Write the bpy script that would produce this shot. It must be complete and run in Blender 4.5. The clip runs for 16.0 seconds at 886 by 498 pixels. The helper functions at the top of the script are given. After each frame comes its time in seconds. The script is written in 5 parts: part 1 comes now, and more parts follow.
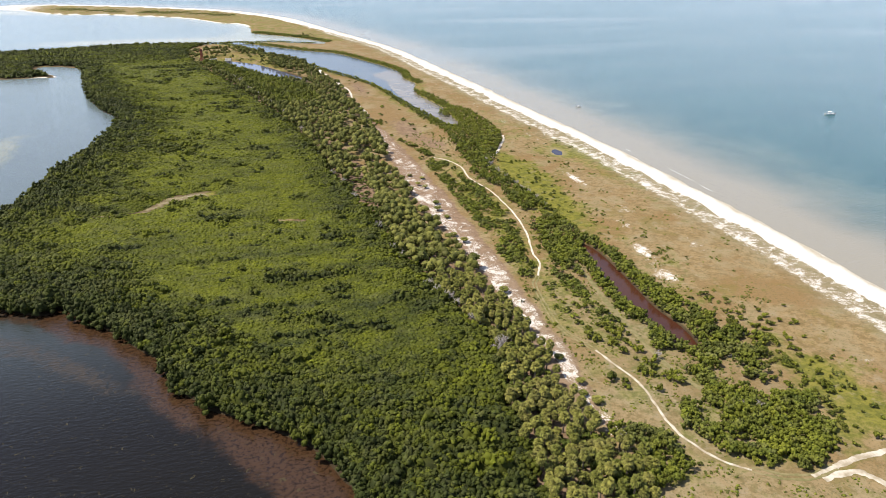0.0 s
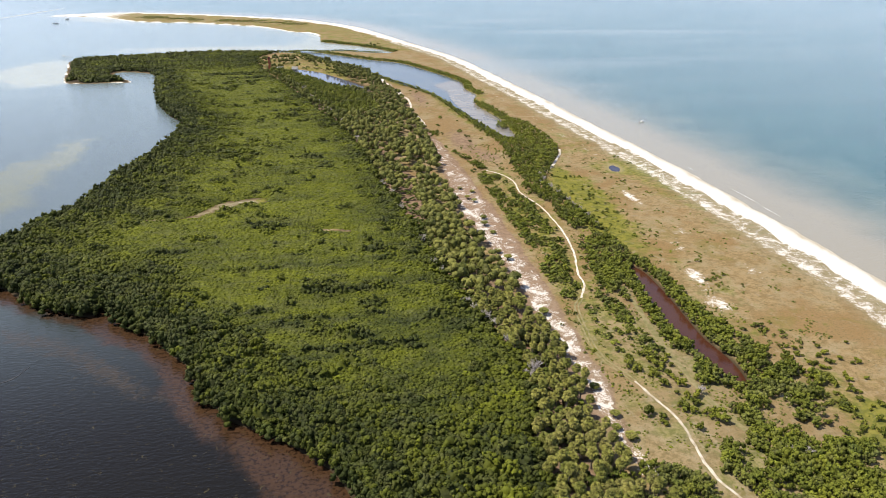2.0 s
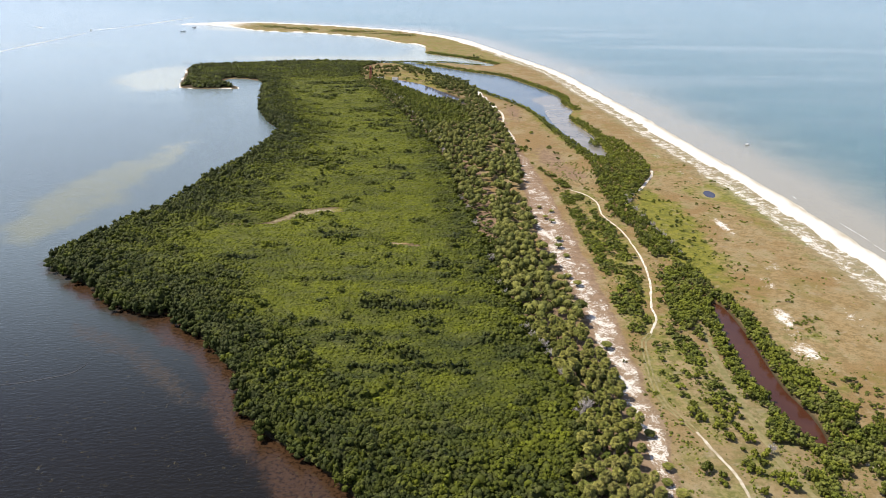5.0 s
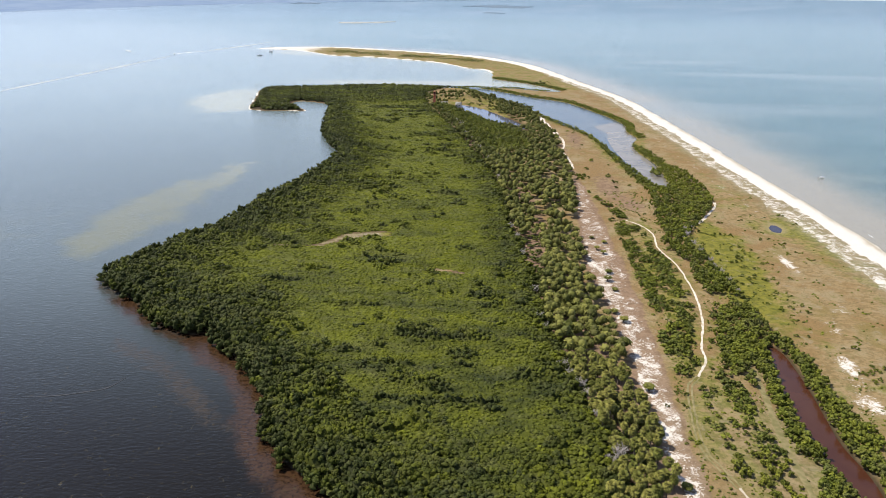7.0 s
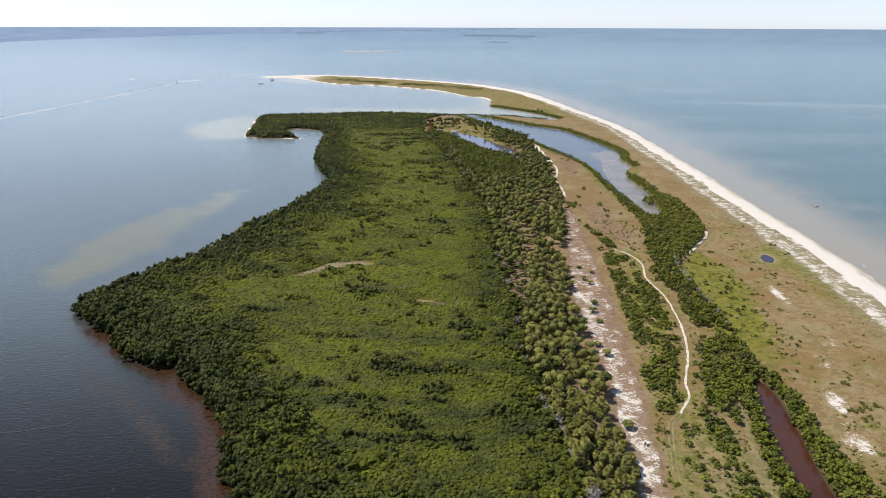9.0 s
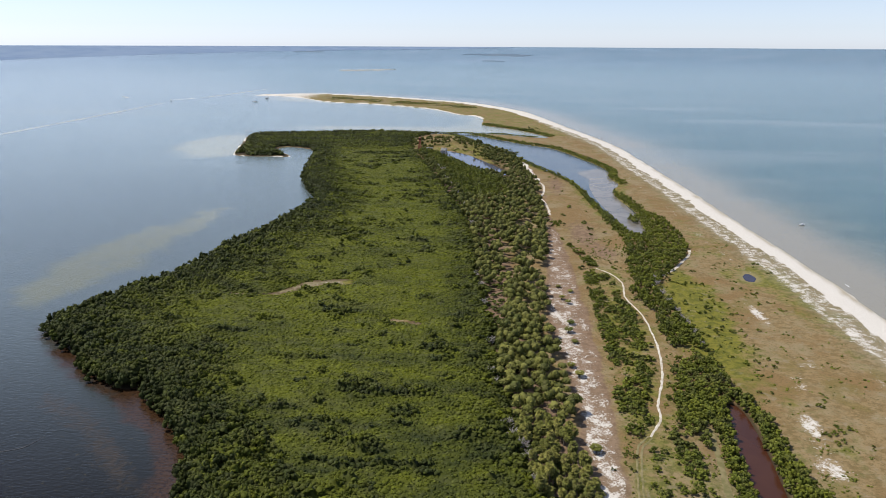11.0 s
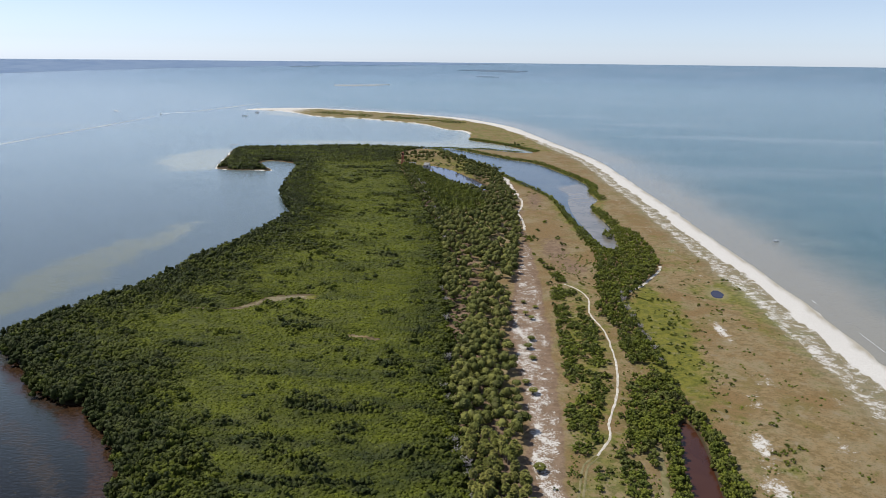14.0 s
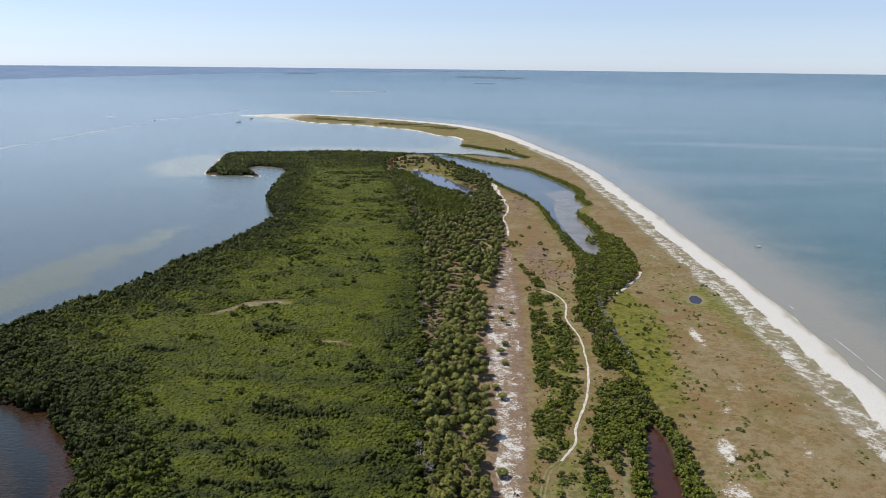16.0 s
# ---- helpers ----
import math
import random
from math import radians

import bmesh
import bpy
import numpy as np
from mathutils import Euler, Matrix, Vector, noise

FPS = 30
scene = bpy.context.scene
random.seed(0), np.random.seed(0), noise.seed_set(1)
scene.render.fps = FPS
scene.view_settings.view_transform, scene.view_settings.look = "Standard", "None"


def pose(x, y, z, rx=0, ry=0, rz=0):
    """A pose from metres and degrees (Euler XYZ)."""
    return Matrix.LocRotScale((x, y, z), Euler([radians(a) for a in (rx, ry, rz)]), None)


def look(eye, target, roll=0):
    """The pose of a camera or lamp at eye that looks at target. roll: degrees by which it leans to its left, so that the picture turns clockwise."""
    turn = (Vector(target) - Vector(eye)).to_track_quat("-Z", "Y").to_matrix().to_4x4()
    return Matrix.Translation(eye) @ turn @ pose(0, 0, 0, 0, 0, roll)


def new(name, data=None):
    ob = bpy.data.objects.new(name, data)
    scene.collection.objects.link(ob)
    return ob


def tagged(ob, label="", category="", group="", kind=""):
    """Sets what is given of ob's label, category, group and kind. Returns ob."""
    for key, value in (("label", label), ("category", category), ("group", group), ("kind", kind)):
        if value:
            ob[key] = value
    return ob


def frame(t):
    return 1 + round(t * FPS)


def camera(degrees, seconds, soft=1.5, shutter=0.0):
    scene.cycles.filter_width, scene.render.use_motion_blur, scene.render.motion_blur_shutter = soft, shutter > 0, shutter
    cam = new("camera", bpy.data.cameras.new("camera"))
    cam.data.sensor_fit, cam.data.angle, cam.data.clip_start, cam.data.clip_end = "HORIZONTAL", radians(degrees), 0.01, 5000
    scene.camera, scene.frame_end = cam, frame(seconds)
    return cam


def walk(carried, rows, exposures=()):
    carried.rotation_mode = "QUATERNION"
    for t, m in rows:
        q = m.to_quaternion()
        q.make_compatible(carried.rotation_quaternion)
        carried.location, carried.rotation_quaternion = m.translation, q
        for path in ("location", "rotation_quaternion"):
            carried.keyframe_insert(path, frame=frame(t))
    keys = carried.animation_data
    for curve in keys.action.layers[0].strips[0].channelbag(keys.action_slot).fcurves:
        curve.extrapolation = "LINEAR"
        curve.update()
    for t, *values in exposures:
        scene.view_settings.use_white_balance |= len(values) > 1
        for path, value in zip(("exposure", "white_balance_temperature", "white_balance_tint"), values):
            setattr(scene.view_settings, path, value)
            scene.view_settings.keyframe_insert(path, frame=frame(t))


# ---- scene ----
# ---------------------------------------------------------------- camera
cam = camera(63.90, 16.0, soft=0.75)
# seconds, x, y, z, yaw, pitch, roll
ROWS = [
    (0.0, 0.00, 0.00, 110.00, -14.000, -23.227, -0.186),
    (0.5, 2.74, 0.98, 109.98, -12.768, -23.198, -0.146),
    (1.0, 5.18, 2.16, 109.94, -11.274, -23.136, -0.148),
    (1.5, 7.50, 3.42, 109.90, -9.799, -22.798, -0.159),
    (2.0, 9.81, 4.71, 109.94, -8.332, -22.496, -0.184),
    (2.5, 12.05, 5.98, 109.90, -6.875, -22.167, -0.249),
    (3.0, 14.34, 7.23, 109.86, -5.431, -22.129, -0.248),
    (3.5, 16.83, 8.51, 109.83, -3.941, -22.100, -0.184),
    (4.0, 19.31, 9.87, 109.73, -2.407, -22.057, -0.230),
    (6.5, 30.70, 17.61, 109.20, 4.983, -20.253, -0.254),
    (7.0, 32.94, 19.31, 109.03, 6.306, -19.734, -0.224),
    (7.5, 35.17, 21.12, 108.92, 6.674, -19.174, -0.148),
    (8.0, 37.31, 22.91, 108.70, 6.694, -18.609, -0.161),
    (8.5, 39.38, 24.57, 108.56, 6.691, -18.096, -0.182),
    (9.0, 41.43, 26.06, 108.53, 6.666, -17.590, -0.172),
    (11.5, 52.94, 31.30, 108.02, 6.569, -15.917, -0.307),
    (12.0, 55.30, 32.08, 107.90, 6.539, -15.678, -0.374),
    (12.5, 57.67, 32.66, 107.77, 6.503, -15.445, -0.422),
    (13.0, 60.07, 33.20, 107.75, 6.467, -15.268, -0.438),
    (13.5, 62.51, 33.76, 107.75, 6.448, -15.130, -0.480),
    (14.0, 64.88, 34.29, 107.69, 6.412, -14.976, -0.561),
    (14.5, 67.33, 34.69, 107.55, 6.367, -14.832, -0.545),
    (15.0, 69.74, 34.96, 107.39, 6.362, -14.695, -0.575),
    (15.5, 72.14, 35.27, 107.28, 6.311, -14.576, -0.584),
    (16.0, 74.60, 35.52, 107.19, 6.306, -14.458, -0.610),
]
EXPOSURES = [(0.0, 0.76, 6900, 12), (4.0, 0.73, 6900, 12), (7.0, 0.61, 6800, 12), (9.0, 0.35, 6700, 12), (12.5, 0.12, 6450, 11), (16.0, 0.03, 6300, 10)]
walk(cam, [(t, pose(x, y, z, 90 + pitch, roll, yaw)) for t, x, y, z, yaw, pitch, roll in ROWS], EXPOSURES)

# ---------------------------------------------------------------- world, sun
SUN_ELEVATION, SUN_AZIMUTH = 56.0, -78.0   # azimuth from +y towards +x
world = bpy.data.worlds.new("world")
scene.world = world
world.use_nodes = True
wn = world.node_tree
sky = wn.nodes.new("ShaderNodeTexSky")
sky.sky_type, sky.sun_disc = "NISHITA", False
sky.sun_elevation, sky.sun_rotation = radians(SUN_ELEVATION), radians(SUN_AZIMUTH)
sky.altitude, sky.air_density, sky.dust_density, sky.ozone_density = 100, 1.0, 0.2, 1.3
background = wn.nodes["Background"]
background.inputs["Strength"].default_value = 0.11
haze = wn.nodes.new("ShaderNodeMix")
haze.data_type, haze.blend_type = "RGBA", "MULTIPLY"
haze.inputs[0].default_value, haze.inputs[7].default_value = 1.0, (0.84, 0.965, 1.21, 1)
pale = wn.nodes.new("ShaderNodeHueSaturation")
pale.inputs["Saturation"].default_value = 0.45
wn.links.new(sky.outputs["Color"], pale.inputs["Color"])
wn.links.new(pale.outputs["Color"], haze.inputs[6])
wn.links.new(haze.outputs[2], background.inputs["Color"])

sun_data = bpy.data.lights.new("sun", "SUN")
sun_data.energy, sun_data.angle, sun_data.color = 5.0, radians(0.55), (1.0, 0.94, 0.84)
sun = new("sun", sun_data)
ce, se = math.cos(radians(SUN_ELEVATION)), math.sin(radians(SUN_ELEVATION))
to_sun = Vector((ce * math.sin(radians(SUN_AZIMUTH)), ce * math.cos(radians(SUN_AZIMUTH)), se))
sun.matrix_world = look(to_sun * 400, (0, 0, 0))
tagged(sun, "midday sun above the bay", "sun", kind="structure")

# ---------------------------------------------------------------- plan: shorelines and zones, metres
WEST_SHORE = [(45, -160), (42, -40), (34, 50), (20, 102), (11, 124), (2, 141), (-9, 152), (-20, 160), (-31, 173), (-36, 188),
              (-47, 202), (-58, 215), (-64, 220), (-68, 230), (-76, 226), (-89, 232), (-100, 241), (-110, 250), (-122, 259),
              (-132, 269), (-131, 283), (-127, 300), (-121, 318), (-113, 335), (-110, 355), (-110, 378), (-105, 405), (-99, 440),
              (-96, 472), (-96, 505), (-101, 524), (-114, 549), (-121, 568), (-132, 600), (-152, 683), (-159, 715), (-166, 744),
              (-180, 762), (-206, 770)]
NORTH_SHORE = [(-204, 745), (-190, 726), (-178, 704), (-190, 705), (-207, 702), (-236, 706), (-246, 731), (-263, 795), (-278, 845),
               (-272, 874), (-224, 889), (-166, 908), (-131, 913), (-84, 908), (-57, 912), (-10, 917), (24, 917), (40, 903), (73, 890)]
SPIT_INNER = [(76, 902), (47, 954), (17, 988), (-10, 1020), (-10, 1075), (-27, 1138), (-55, 1158), (-91, 1222), (-136, 1268),
              (-193, 1305), (-241, 1335), (-322, 1362), (-390, 1440), (-450, 1490), (-528, 1516)]
GULF_SHORE = [(-470, 1574), (-410, 1590), (-365, 1584), (-300, 1560), (-232, 1522), (-167, 1484), (-104, 1436), (-45, 1386), (11, 1298), (50, 1219),
              (80, 1112), (100, 1030), (124, 938), (149, 835), (162, 732), (172, 640), (179, 568), (184, 508), (188.5, 460), (192.5, 425), (195.5, 392),
              (198, 360), (200.5, 306), (202.5, 260), (203.5, 224), (203.5, 193), (203, 176), (200, 110), (192, 0), (182, -160)]
LAGOON = [(-42, 908), (-20, 907), (6, 880), (29, 851), (52, 824), (74, 806), (87, 782), (99, 750), (112, 713), (121, 680), (124, 655),
          (121, 630), (126, 604), (121, 587), (118, 572), (118, 550), (122, 526), (125, 500), (124, 463), (124, 451), (119, 442),
          (114, 450), (111, 464), (109, 480), (104, 507), (100, 538), (96, 574), (91, 603), (81, 635), (66, 670), (54, 703), (37, 747),
          (19, 788), (2, 825), (-16, 865), (-34, 897)]
CANAL = [(117, 238), (113, 216), (112, 200), (112, 186), (113, 172), (114, 163), (117, 158), (119, 163), (119.5, 172), (118, 184),
         (118.5, 195), (119.5, 209), (120, 224), (119.5, 235)]
POOL = [(-36, 769), (-10, 747), (12, 704), (30, 662), (37, 641), (29, 631), (10, 658), (-12, 703), (-34, 748)]
POND = [(157.5, 367), (160, 364), (162.5, 368), (163.2, 372.5), (161.5, 376.5), (158.8, 374.5)]
SAND_WEST = [(47, 700), (56, 640), (64, 580), (63, 537), (66, 455), (63, 394), (61, 333), (63, 283), (67, 246), (69, 212), (70, 190), (71, 160), (70, 140), (73, 124), (77, 113), (72, 102)]
SAND_EAST = [(52, 705), (60, 650), (68, 580), (68, 500), (77, 386), (79, 321), (81, 275), (81, 240), (81, 214), (81, 192), (81, 172), (80, 155), (77, 140), (73, 108)]
PALM_WEST = [(70, 960), (-10, 922), (-62, 905), (-78, 860), (-72, 800), (-58, 735), (-35, 658), (7, 501), (24, 416), (32, 338), (40, 286), (44, 247), (50, 213), (55, 190), (58, 170), (56, 155), (52, 140), (50, 112), (50, 60)]
BELT = [(101, 490), (106, 440), (108, 413), (104, 378), (102, 350), (101, 331), (105, 311), (106, 288), (104.5, 268), (102, 250), (99, 236), (100, 222), (105, 205), (105, 175), (103, 160),
        (100, 148), (98, 138), (93, 126), (96, 116), (103, 109), (110, 102), (121, 107), (128, 117), (131, 125), (134, 138), (138, 150),
        (139, 163), (131, 176), (126, 197), (126, 215), (125, 230), (121, 256), (119, 280), (117, 304), (115, 333), (114.5, 352),
        (124, 372), (140, 411), (142, 433), (141, 470), (133, 500), (128, 520), (112, 500)]
SHRUB_STRIP = [(71, 432), (79, 398), (82, 321), (83, 275), (82, 240), (83, 217), (87, 216), (90, 227), (94, 250), (97, 275), (97, 298), (95, 337), (87, 388)]
ROAD = [(88, 373), (94, 365), (98, 351), (97, 331), (101, 311), (102, 288), (101, 268), (98.5, 251), (94.5, 235), (93.5, 225), (89, 215),
        (85.5, 209), (84, 202), (83, 193), (82.2, 183), (82.5, 176), (85, 168), (87, 163), (89, 155), (91, 146), (91, 139), (90, 130),
        (90, 124), (91.5, 117), (94.5, 111), (99, 107), (105, 103.5), (111, 102), (118, 103.6), (126, 104.8), (134, 105.5), (146, 107)]
ROAD_FAR = [(49, 690), (56, 640), (63, 600), (66, 585), (66, 560), (63.5, 540), (66, 522), (68, 500), (68.5, 485)]
SPUR = [(112.7, 100.3), (118, 101.2), (121.6, 101), (123.5, 99), (125, 95), (127, 88)]
TRACK = [(107, 222), (105.5, 203), (103.5, 182), (103, 168), (103.5, 151), (106, 138)]
LIGHT_AT = (-57, 757)
DEAD = [(60, 170, 5.0), (58, 167.5, 3.8), (48.5, 214, 4.2), (50, 209, 3.6), (53, 203, 4.2), (54.5, 198, 3.6), (56.5, 187, 4.0), (42, 247, 4.2), (43.5, 240, 3.6),
        (33, 335, 4.4), (30, 350, 4.0), (18, 473, 5), (12, 498, 5), (6, 523, 5), (0, 545, 5), (-6, 570, 5), (-18, 630, 5.5), (-24, 650, 5), (-36, 690, 5),
        (3, 533, 5), (-11, 590, 5), (21, 446, 5), (113.5, 356, 3.4), (113, 348, 3.6), (113.5, 336, 3.4), (114, 325, 3.4), (115.5, 314, 3.6), (116, 307, 3.0),
        (116.5, 300, 3.6), (117, 291, 3.4), (117.5, 280, 3.2), (102.5, 155, 2.6), (110.5, 128, 2.8), (115, 126.5, 2.8), (74.5, 123, 3.0), (36, 312, 4.0), (40.5, 272, 3.8)]
CLEARINGS = ([(-77, 315), (-67, 315), (-57, 317), (-47, 330), (-38, 336), (-31, 336)], [(-2, 293), (5, 292.5), (11, 290)])
SHOAL = [(-148, 490), (-156, 474), (-168, 438), (-178, 405), (-184, 369), (-182, 335), (-172, 300), (-151, 288), (-143, 306), (-144, 334), (-137, 349),
         (-140, 369), (-141, 397), (-142, 437)]
WEED_BANK = [(-98, 221), (-84, 214), (-71, 206), (-58, 195), (-47, 183), (-37, 172), (-42, 172), (-53, 178), (-63, 186), (-75, 198), (-84, 203), (-98, 212)]
TANNIN = [(45, -160), (-4, 60), (-4, 108), (-8, 127), (-14, 136), (-21, 147), (-32, 161), (-43, 176), (-48, 190), (-62, 205), (-80, 222), (-100, 234), (-118, 248), (-112, 262),
          (-60, 240), (-20, 190), (30, 120), (60, 0)]


def smooth(points, closed=True, n=4):
    """A Catmull-Rom line through the points."""
    p = np.array(points, float)
    if closed:
        p = np.vstack([p[-1], p, p[0], p[1]])
    else:
        p = np.vstack([2 * p[0] - p[1], p, 2 * p[-1] - p[-2]])
    t = np.linspace(0, 1, n, endpoint=False)[:, None]
    out = []
    for a, b, c, d in zip(p, p[1:], p[2:], p[3:]):
        out.append(0.5 * (2 * b + (c - a) * t + (2 * a - 5 * b + 4 * c - d) * t ** 2 + (3 * b - a - 3 * c + d) * t ** 3))
    out = np.vstack(out)
    return out if closed else np.vstack([out, p[-2]])


def line_distance(xy, line, closed=False, reach=90.0):
    """Distance to a line, up to reach."""
    a = np.array(line, float)
    b = np.roll(a, -1, 0) if closed else a[1:]
    a = a if closed else a[:-1]
    order = np.argsort(xy[:, 1])
    pts = xy[order]
    ys = np.ascontiguousarray(pts[:, 1])
    best = np.full(len(xy), float(reach) ** 2)
    lo = np.searchsorted(ys, np.minimum(a[:, 1], b[:, 1]) - reach)
    hi = np.searchsorted(ys, np.maximum(a[:, 1], b[:, 1]) + reach)
    for p, q, i, j in zip(a, b, lo, hi):
        if i == j:
            continue
        d = q - p
        wx, wy = pts[i:j, 0] - p[0], pts[i:j, 1] - p[1]
        t = np.clip((wx * d[0] + wy * d[1]) / max(d @ d, 1e-9), 0, 1)
        wx -= t * d[0]
        wy -= t * d[1]
        np.minimum(best[i:j], wx * wx + wy * wy, out=best[i:j])
    out = np.empty(len(xy))
    out[order] = np.sqrt(best)
    return out


def signed(xy, poly):
    """Distance to a closed outline, positive inside."""
    a = np.array(poly, float)
    b = np.roll(a, -1, 0)
    order = np.argsort(xy[:, 1])
    x, y = xy[order, 0], xy[order, 1]
    inside = np.zeros(len(xy), bool)
    lo = np.searchsorted(y, np.minimum(a[:, 1], b[:, 1]))
    hi = np.searchsorted(y, np.maximum(a[:, 1], b[:, 1]))
    for (x0, y0), (x1, y1), i, j in zip(a, b, lo, hi):
        if y0 != y1 and i < j:
            inside[i:j] ^= x[i:j] < (x1 - x0) * (y[i:j] - y0) / (y1 - y0) + x0
    within = np.empty(len(xy), bool)
    within[order] = inside
    d = line_distance(xy, a, True)
    return np.where(within, d, -d)


def step(lo, hi, v):
    t = np.clip((v - lo) / (hi - lo), 0, 1)
    return t * t * (3 - 2 * t)


def rand2(i, j, seed):
    h = (i.astype(np.int64) * 374761393 + j.astype(np.int64) * 668265263 + seed * 1442695041) & 0xFFFFFFFF
    h = ((h ^ (h >> 13)) * 1274126177) & 0xFFFFFFFF
    return ((h ^ (h >> 16)) & 0xFFFF) / 65535.0


def vnoise(x, y, seed=0):
    i, j = np.floor(x), np.floor(y)
    u, v = x - i, y - j
    u, v = u * u * (3 - 2 * u), v * v * (3 - 2 * v)
    a, b = rand2(i, j, seed), rand2(i + 1, j, seed)
    c, d = rand2(i, j + 1, seed), rand2(i + 1, j + 1, seed)
    return (a * (1 - u) + b * u) * (1 - v) + (c * (1 - u) + d * u) * v


def fbm(x, y, seed=0, octaves=3):
    s, k = 0, 0.5
    for o in range(octaves):
        s = s + k * vnoise(x * 2 ** o, y * 2 ** o, seed + o)
        k *= 0.5
    return s / (1 - 0.5 ** octaves)


def cells(x, y, seed=0):
    """Distance to the nearest of jittered points, one a unit cell, and that point's own random number."""
    i, j = np.floor(x), np.floor(y)
    best, who = np.full(len(x), 9.0), np.zeros(len(x))
    for di in (-1, 0, 1):
        for dj in (-1, 0, 1):
            a, b = i + di, j + dj
            d = (a + 0.15 + 0.7 * rand2(a, b, seed) - x) ** 2 + (b + 0.15 + 0.7 * rand2(a, b, seed + 1) - y) ** 2
            near = d < best
            best = np.where(near, d, best)
            who = np.where(near, rand2(a, b, seed + 2), who)
    return np.sqrt(best), who


def from_dead(p):
    d = np.array([q[:2] for q in DEAD], float)
    return np.sqrt(((p[:, None] - d[None]) ** 2).sum(2).min(1))


def from_clearing(p):
    wide = 0.1 + 2.9 * step(-64, -44, p[:, 0]) * (0.4 + 1.2 * vnoise(p[:, 0] / 4, p[:, 1] / 4, 15))
    return np.minimum(line_distance(p, CLEARINGS[0]) - wide, line_distance(p, CLEARINGS[1]) - 0.5)


def across(line, y):
    """x of a line that runs along y."""
    a = np.array(line, float)
    a = a[np.argsort(a[:, 1])]
    return np.interp(y, a[:, 1], a[:, 0])


shore = smooth(WEST_SHORE + NORTH_SHORE + SPIT_INNER + GULF_SHORE)
gulf_line = smooth(SPIT_INNER[-1:] + GULF_SHORE, False)
lagoon, canal, pool, pond = smooth(LAGOON), smooth(CANAL), smooth(POOL), smooth(POND)
belt, shrub_strip, strip = smooth(BELT), smooth(SHRUB_STRIP), np.array(SAND_WEST + SAND_EAST[::-1], float)
road, spur, track = smooth(ROAD, False), smooth(SPUR, False), smooth(TRACK, False)


def rough(xy, scale, amount, seed):
    """The same places, shaken, so that outlines drawn from them are ragged."""
    dx = fbm(xy[:, 0] / scale, xy[:, 1] / scale, seed) - 0.5
    dy = fbm(xy[:, 0] / scale, xy[:, 1] / scale, seed + 50) - 0.5
    return xy + amount * 2 * np.stack([dx, dy], 1)


def land_depth(xy):
    d = signed(rough(xy, 9, 1.6, 3), shore)
    for basin in (lagoon, canal, pool, pond):
        d = np.minimum(d, -signed(xy, basin))
    return d


def ground_height(xy, d=None):
    d = land_depth(xy) if d is None else d
    z = np.where(d > 0, 1.0 * (1 - np.exp(-np.maximum(d, 0) * 0.13)), np.maximum(d * 0.12, -1.8))
    return z + np.where(d > 2, (fbm(xy[:, 0] / 7, xy[:, 1] / 7, 11) - 0.5) * 0.35 * step(2, 10, d), 0)


